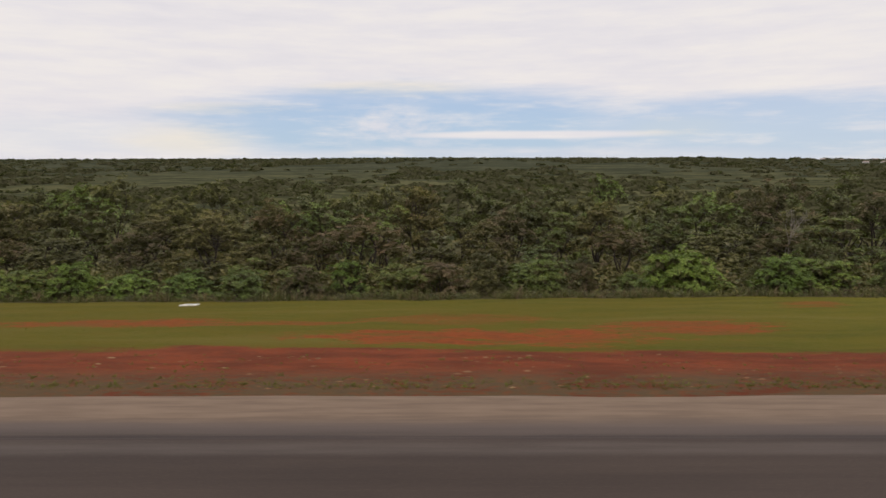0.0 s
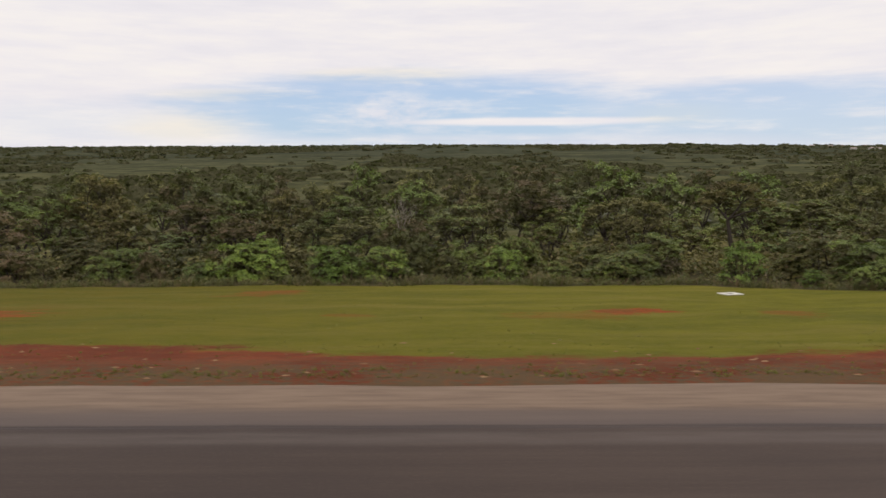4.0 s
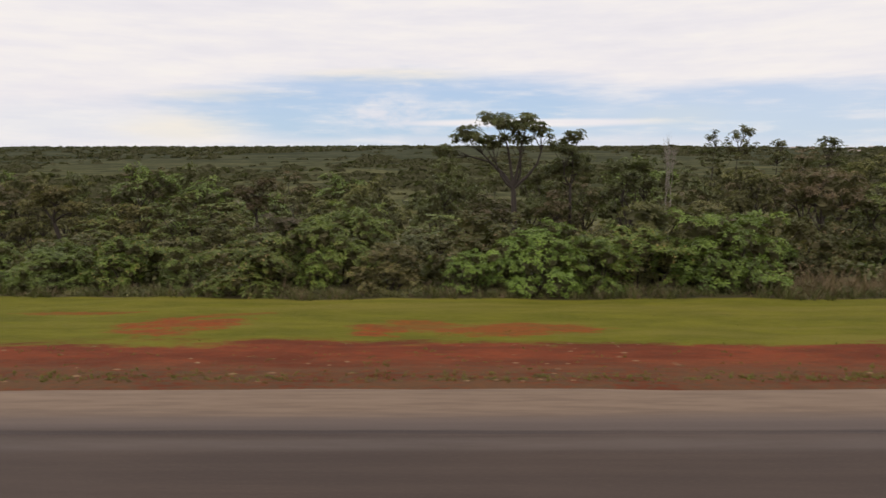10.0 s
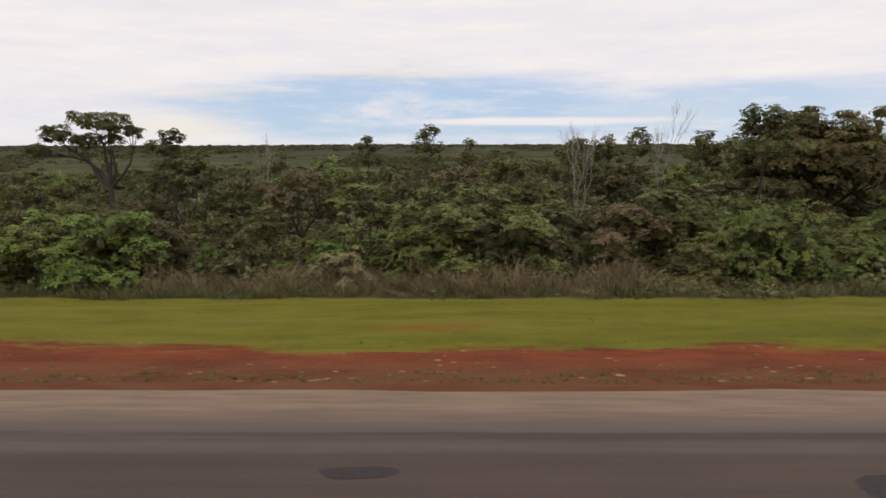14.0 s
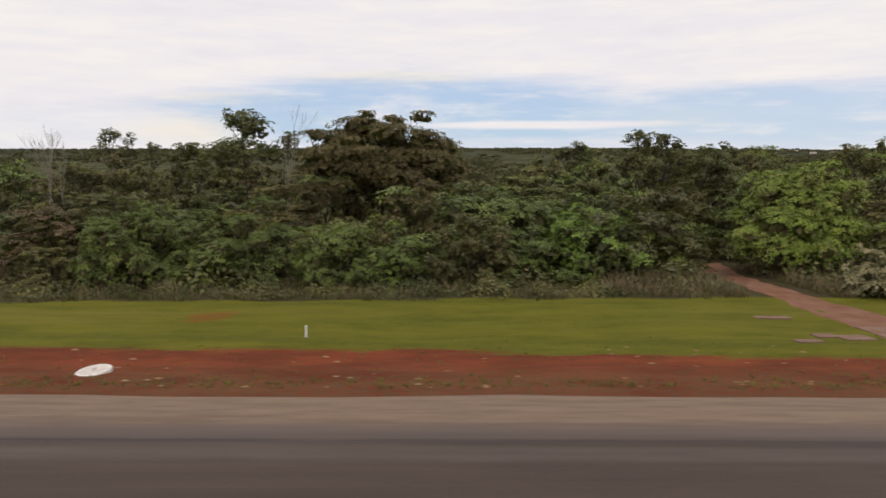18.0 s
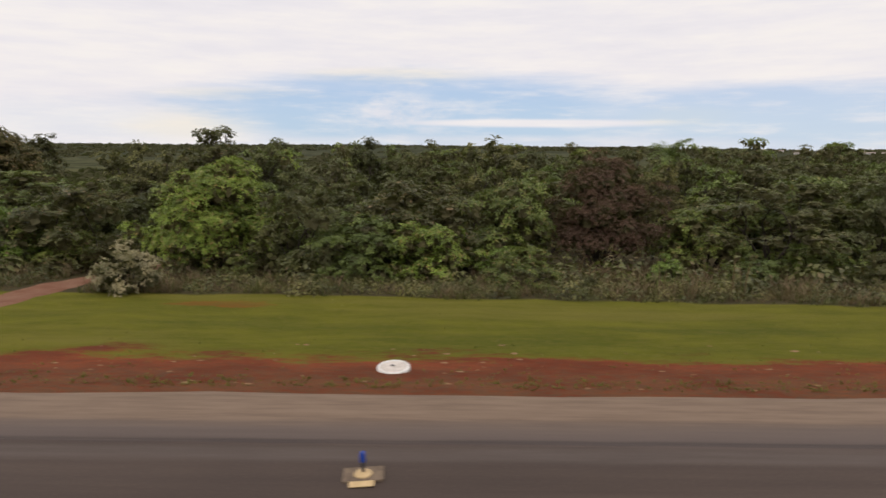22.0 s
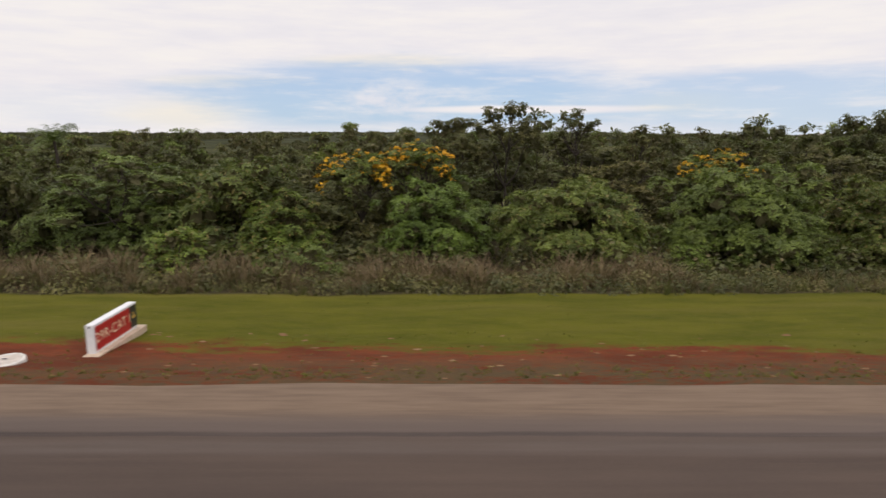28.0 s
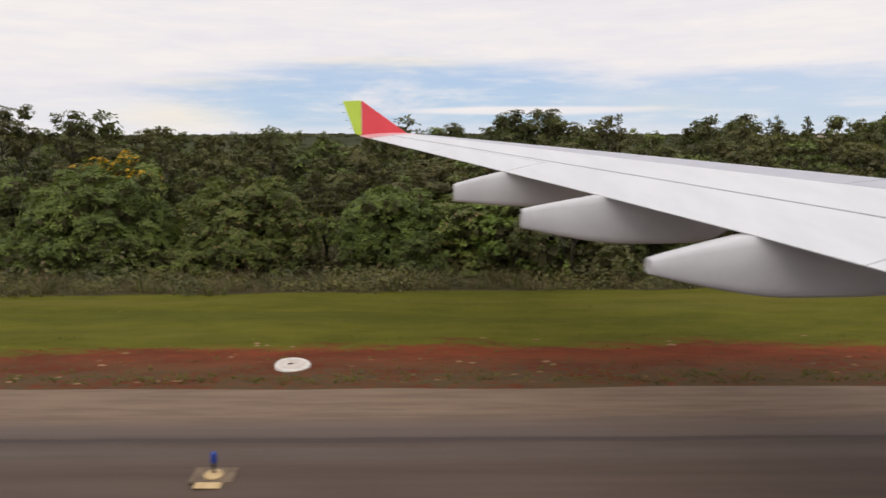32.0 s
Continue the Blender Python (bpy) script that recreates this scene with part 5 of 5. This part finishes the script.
# a broken grey slab in the lawn
slab_worn = material("weathered_concrete", plain_nodes((0.080, 0.066, 0.066), (0.145, 0.120, 0.114), 0.95, scale=3.0, spec=0.15, relief=0.4))
broken = thing("broken_slab", pose(214.6, 22.9, level(214.6, 22.9)), "broken grey concrete slab sunk in mown grass", "slab")
for x, y, w, d, a in ((0.7, 0.25, 2.1, 1.0, 4), (-0.9, -0.05, 1.3, 0.7, -6), (1.7, 0.55, 0.9, 0.7, 12), (-1.75, -0.1, 0.6, 0.45, 20), (0.1, -0.5, 0.9, 0.4, -3)):
    bm = box(w, d, 0.12, (0, 0, 0), 0.03)
    for v in bm.verts:
        v.co.x += 0.10 * math.sin(v.co.y * 5 + x * 3)
        v.co.y += 0.10 * math.sin(v.co.x * 4 + x * 5)
    ob = part("fragment", bm, slab_worn, broken)
    ob.matrix_basis = pose(x, y, level(214.6 + x, 22.9 + y) - level(214.6, 22.9) - 0.03, -4.5, 0, a)

# a fresh dark repair in the asphalt
tar = material("fresh_asphalt", plain_nodes((0.026, 0.021, 0.021), (0.042, 0.034, 0.033), 0.85, spec=0.2, relief=0.3))


def repair(name, pts, x, y, label):
    """A thin layer of fresh asphalt with an uneven outline."""
    bm = bmesh.new()
    top = [bm.verts.new((a, b, 0.006)) for a, b in pts]
    rim = [bm.verts.new((a * 1.004, b * 1.004, -0.01)) for a, b in pts]
    bm.faces.new(top)
    for i in range(len(pts)):
        bm.faces.new((top[i], rim[i], rim[(i + 1) % len(pts)], top[(i + 1) % len(pts)]))
    ob = tagged(part(name, bm, tar), label, "asphalt patch", kind="structure")
    ob.matrix_basis = pose(x, y, 0)


repair("asphalt_patch", [(-1.95, -1.4), (-1.9, 0.02), (-1.6, 0.2), (-0.8, 0.25), (-0.2, 0.13), (0.5, 0.19), (1.2, 0.10), (1.8, 0.06), (1.85, -0.3), (1.7, -1.4)], 125.1, 10.22, "dark fresh asphalt repair in the taxiway")
repair("oil_stain", [(0.68 * math.cos(a) * (1 + 0.12 * math.sin(3 * a)), 0.24 * math.sin(a) * (1 + 0.2 * math.sin(2 * a + 1))) for a in (i * math.pi / 9 for i in range(18))], 114.8, 10.48, "small dark stain on the taxiway")

# pale clods and dead tufts on the bare strip
C = [(rng.uniform(-40, 312), 14.9 + 4.6 * rng.uniform() ** 1.5) for _ in range(800)]
V, Q = [], []
for x, y in C:
    r, h = rng.uniform(0.03, 0.10), rng.uniform(0.015, 0.04)
    z, k = level(x, y), len(V)
    for i in range(5):
        a = i * 1.257 + rng.uniform(-0.3, 0.3)
        V.append((x + 1.8 * r * math.cos(a), y + r * math.sin(a), z - 0.01))
    V.append((x + rng.uniform(-0.02, 0.02), y, z + h))
    Q += [(k + i, k + (i + 1) % 5, k + 5) for i in range(5)]
tagged(new("clods", mesh_of("clods", V, Q, material("pale_clods", plain_nodes((0.15, 0.07, 0.038), (0.30, 0.20, 0.11), 0.95, scale=0.35, spec=0.1)))),
       "pale clods and dead tufts on red earth", "clods", kind="stuff")

# far town on the horizon
wall_pale = material("pale_render", plain_nodes((0.40, 0.38, 0.35), (0.58, 0.56, 0.52), 0.8, scale=0.3))
roof_tile = material("tile_roof", plain_nodes((0.26, 0.19, 0.16), (0.38, 0.31, 0.27), 0.9, scale=0.5))
window_dark = material("dark_window", plain_nodes((0.03, 0.035, 0.04), (0.06, 0.07, 0.08), 0.2, scale=0.5))


def make_house(w, d, h):
    ob = new("house")
    part("wall", box(w, d, h, (0, 0, h / 2)), wall_pale, ob)
    bm = bmesh.new()
    a = [bm.verts.new(p) for p in ((-w / 2 - 0.4, -d / 2 - 0.4, h + 0.01), (w / 2 + 0.4, -d / 2 - 0.4, h + 0.01), (w / 2 + 0.4, d / 2 + 0.4, h + 0.01), (-w / 2 - 0.4, d / 2 + 0.4, h + 0.01))]
    b = [bm.verts.new(p) for p in ((-w / 2, 0, h + d * 0.28), (w / 2, 0, h + d * 0.28))]
    for f in ((a[0], a[1], b[1], b[0]), (a[2], a[3], b[0], b[1]), (a[1], a[2], b[1]), (a[3], a[0], b[0]), (a[3], a[2], a[1], a[0])):
        bm.faces.new(f)
    part("roof", bm, roof_tile, ob)
    for i in range(int(w // 4)):
        part("window", box(1.6, 0.2, 1.4, (-w / 2 + 2.2 + 4 * i, -d / 2 - 0.06, h * 0.55)), window_dark, ob)
    return tagged(ob, "pale distant house with a tiled roof", "house", "houses of a far town")


houses = [make_house(14, 7, 3.2), make_house(22, 8, 4.2), make_house(10, 6, 2.8)]
spots = []
for i in range(46):
    x, y = rng.uniform(1050, 2300), rng.uniform(1450, 2050)
    spots.append((x, y))
for i, (x, y) in enumerate(spots):
    copy_thing(houses[i % 3], pose(x, y, level(x, y) - 0.3, 0, 0, rng.uniform(-40, 40)))
for i, ob in enumerate(houses):
    ob.matrix_basis = pose(1400 + 90 * i, 1700 + 40 * i, level(1400 + 90 * i, 1700 + 40 * i) - 0.3, 0, 0, 10 * i)

# ---- the airliner's wing, as it stands at the end of the roll ----
def skin_nodes(n):
    pos = n.add("ShaderNodeTexCoord").outputs["Object"]
    a, b = n.noise(n.scaled(pos, (1.4, 0.35, 1)), 1.0, 5, 0.6), n.noise(pos, 40.0, 2)
    c = n.mix(n.step(a, 0.3, 0.7), rgb(0.55, 0.56, 0.58), rgb(0.61, 0.62, 0.64))
    return principled(n, n.mix(n.math("MULTIPLY", b, 0.2), c, rgb(0.50, 0.51, 0.53)), 0.45, spec=0.35)


skin = material("light_grey_wing_paint", skin_nodes)
pod_skin = material("grey_fairing_paint", plain_nodes((0.47, 0.47, 0.48), (0.54, 0.54, 0.55), 0.45, scale=1.5))
slat_metal = material("bare_leading_edge_metal", plain_nodes((0.36, 0.36, 0.41), (0.42, 0.42, 0.47), 0.42, 0.1, scale=2.0))
tip_red = material("red_winglet_paint", plain_nodes((0.62, 0.030, 0.045), (0.70, 0.045, 0.060), 0.35, scale=1.0))
tip_green = material("lime_winglet_paint", plain_nodes((0.42, 0.58, 0.035), (0.50, 0.66, 0.06), 0.35, scale=1.0))
tip_pink = material("faded_red_tip_paint", plain_nodes((0.62, 0.30, 0.32), (0.70, 0.42, 0.44), 0.4, scale=1.0))
SPAN = [  # out from the eye, trailing edge x and z, leading edge x and z
    (1.6, 7.40, 3.02, 15.2, 4.15), (5.0, 6.95, 3.38, 12.9, 4.38), (8.0, 6.35, 3.69, 10.75, 4.55), (10.3, 5.25, 3.94, 9.30, 4.68), (13.75, 3.54, 4.28, 7.16, 4.88),
    (17.3, 1.76, 4.61, 4.96, 5.09), (22.0, -0.66, 5.06, 2.05, 5.36), (26.4, -2.93, 5.47, -0.68, 5.60), (27.5, -3.50, 5.58, -1.36, 5.66)]
wing = thing("aircraft_wing", pose(275.15, 1.17, 0), "pale grey airliner wing with flap fairings and a red winglet", "aircraft wing")


def section(s, u):
    """Upper and lower points of the wing at span s and chord share u (0: trailing edge)."""
    xt, zt, xl, zl = (float(np.interp(s, [r[0] for r in SPAN], [r[k] for r in SPAN])) for k in (1, 2, 3, 4))
    chord = xl - xt
    x = xt + (chord + 0.35) * u
    nose = min(1.0, (1 - u) / 0.12) if u > 0.88 else 1.0
    crest = 0.055 * chord * math.sin(math.pi * u ** 0.9)
    zu = zt + (zl - zt) * min(u * 1.08, 1) + crest * 0.55 - (1 - math.sqrt(max(0.0, 1 - (1 - nose) ** 2))) * 0.30
    zd = zt - 0.015 + (zl - zt) * min(u * 1.08, 1) - 0.11 * chord * math.sin(math.pi * min(1.0, u)) ** 1.5 * nose
    zd = min(zd, zu - 0.015)
    return (x, s, zu), (x, s, zd)


def wing_part(name, mat, s0, s1, u0, u1, steps_s=8, steps_u=8, label="", parent=None):
    bm = bmesh.new()
    U = np.linspace(u0, u1, steps_u + 1)
    rings = []
    for s in sorted(set(np.linspace(s0, s1, steps_s + 1)) | {r[0] for r in SPAN if s0 + 0.1 < r[0] < s1 - 0.1}):
        up = [section(s, u)[0] for u in U]
        dn = [section(s, u)[1] for u in U[::-1]]
        rings.append([bm.verts.new(p) for p in up + dn])
    k = len(rings[0])
    for a, b in zip(rings, rings[1:]):
        for i in range(k):
            bm.faces.new((a[i], a[(i + 1) % k], b[(i + 1) % k], b[i]))
    bm.faces.new(rings[0])
    bm.faces.new(rings[-1][::-1])
    return part(name, bm, mat, parent or wing, label)


wing_part("flap", skin, 1.6, 8.6, 0.0, 0.345, 4, 5)
wing_part("flap", skin, 8.62, 17.2, 0.0, 0.345, 6, 5)
wing_part("aileron", skin, 17.23, 21.6, 0.0, 0.30, 4, 5)
wing_part("aileron", skin, 21.63, 26.3, 0.0, 0.30, 4, 5)
wing_part("wing_box", skin, 1.6, 26.4, 0.352, 0.695, 14, 6)
wing_part("trailing_panel", skin, 17.2, 26.4, 0.305, 0.350, 6, 2)
for a, b in ((1.6, 6.8), (6.82, 11.6), (11.62, 16.4), (16.42, 21.2), (21.22, 26.4)):
    wing_part("slat", slat_metal, a, b, 0.698, 1.0, 4, 10, "bare metal leading edge slat")


def seam(s0, s1, u, wide=0.02):
    """A dark joint between two panels of the upper skin."""
    bm = bmesh.new()
    rows = []
    for s in sorted({s0, s1} | {r[0] for r in SPAN if s0 < r[0] < s1}):
        (x, y, z), (x2, _, z2) = section(s, u)[0], section(s, u + 0.01)[0]
        k = (z2 - z) / (x2 - x)
        rows.append([bm.verts.new((x + e, y, z + e * k + 0.005 - drop)) for e, drop in ((-wide, 0.012), (-wide, 0), (wide, 0), (wide, 0.012))])
    for p, q in zip(rows, rows[1:]):
        for i in range(3):
            bm.faces.new((p[i], q[i], q[i + 1], p[i + 1]))
    part("panel_seam", bm, seam_grey, wing)


def cross_seam(s, u0, u1):
    bm = bmesh.new()
    rows = []
    for u in np.linspace(u0, u1, 6):
        (x, y, z), _ = section(s, u)
        rows.append([bm.verts.new((x, y + e, z + 0.005 - drop)) for e, drop in ((-0.02, 0.012), (-0.02, 0), (0.02, 0), (0.02, 0.012))])
    for p, q in zip(rows, rows[1:]):
        for i in range(3):
            bm.faces.new((p[i], q[i], q[i + 1], p[i + 1]))
    part("panel_seam", bm, seam_grey, wing)


seam_grey = material("seam_sealant", plain_nodes((0.20, 0.20, 0.22), (0.27, 0.27, 0.29), 0.6, scale=3.0))
seam(1.6, 26.3, 0.348)
cross_seam(8.61, 0.36, 0.62)
wing_part("wingtip", tip_pink, 26.43, 27.5, 0.0, 1.0, 2, 12, "faded red wingtip")


def plate(name, corners, thick, mat, label):
    bm = bmesh.new()
    a = [bm.verts.new((x, y - thick / 2, z)) for x, y, z in corners]
    b = [bm.verts.new((x, y + thick / 2, z)) for x, y, z in corners]
    bm.faces.new(a)
    bm.faces.new(b[::-1])
    for i in range(len(a)):
        bm.faces.new((a[i], b[i], b[(i + 1) % len(a)], a[(i + 1) % len(a)]))
    bmesh.ops.bevel(bm, geom=bm.edges[:], offset=0.012, segments=1, affect="EDGES")
    return part(name, bm, mat, wing, label)


winglet = plate("winglet", [(-1.36, 27.52, 5.64), (-3.36, 27.52, 5.58), (-3.40, 27.97, 7.09)], 0.08, tip_red, "red winglet")
plate("winglet_edge", [(-3.375, 27.52, 5.58), (-3.66, 27.54, 5.64), (-4.22, 27.97, 7.06), (-3.415, 27.97, 7.09)], 0.05, tip_green, "lime green trailing edge of the winglet")
for k in range(4):
    f = 0.15 + 0.25 * k
    part("static_wick", box(0.16, 0.012, 0.012, (-3.72 - 0.56 * f - 0.06, 27.55 + 0.42 * f, 5.66 + 1.4 * f)), metal_dark, wing)


def fairing(y, tail, tail_top, tail_low, join, join_z, low_x, low_z, half):
    """A flap track fairing hung under the trailing edge."""
    bm = bmesh.new()
    end = join + 0.94 * (section(y, 1.0)[0][0] - section(y, 0.0)[0][0])
    rings = []
    for i in range(19):
        x = tail + (end - tail) * (i / 18) ** 1.15
        f = (x - tail) / (join - tail)
        over = section(y, min(0.9, max(0.0, (x - join) / max(1.0, section(y, 1.0)[0][0] - join))))[1][2] if x > join else 0
        zt = tail_top + (join_z - 0.03 - tail_top) * min(f, 1) ** 0.9 if x <= join else over + 0.03
        if x <= low_x:
            g = (x - tail) / (low_x - tail)
            zl = tail_low + (low_z - tail_low) * (0.5 * g + 0.5 * math.sin(g * math.pi / 2))
        else:
            g = (x - low_x) / (end - low_x)
            zl = low_z + (over + 0.05 - low_z) * g ** 6
        w = half * min(1.0, 0.50 + 0.5 * min(1, f)) * (1 - 0.6 * max(0, (x - join) / (end - join)) ** 2)
        ring = []
        for j in range(16):
            a = 2 * math.pi * j / 16
            ca, sa = math.cos(a), math.sin(a)
            px = math.copysign(abs(ca) ** 0.32, ca) * w * (1.0 if sa < 0 else 1.0 - 0.25 * max(0, sa) * (f < 1))
            pz = math.copysign(abs(sa) ** 0.42, sa)
            ring.append(bm.verts.new((x, y + px, (zt + zl) / 2 + pz * (zt - zl) / 2)))
        rings.append(ring)
    for a, b in zip(rings, rings[1:]):
        for j in range(16):
            bm.faces.new((a[j], a[(j + 1) % 16], b[(j + 1) % 16], b[j]))
    for ring in (rings[0], rings[-1][::-1]):
        bm.faces.new([bm.verts.new(v.co) for v in ring])
    return part("flap_fairing", bm, pod_skin, wing, "grey flap track fairing", True)


fairing(10.45, 3.59, 3.50, 3.24, 5.25, 3.96, 5.74, 2.84, 0.34)
fairing(13.9, 1.85, 3.95, 3.53, 3.54, 4.30, 3.97, 3.17, 0.34)
fairing(17.45, 0.40, 4.24, 3.76, 1.76, 4.63, 2.41, 3.60, 0.32)
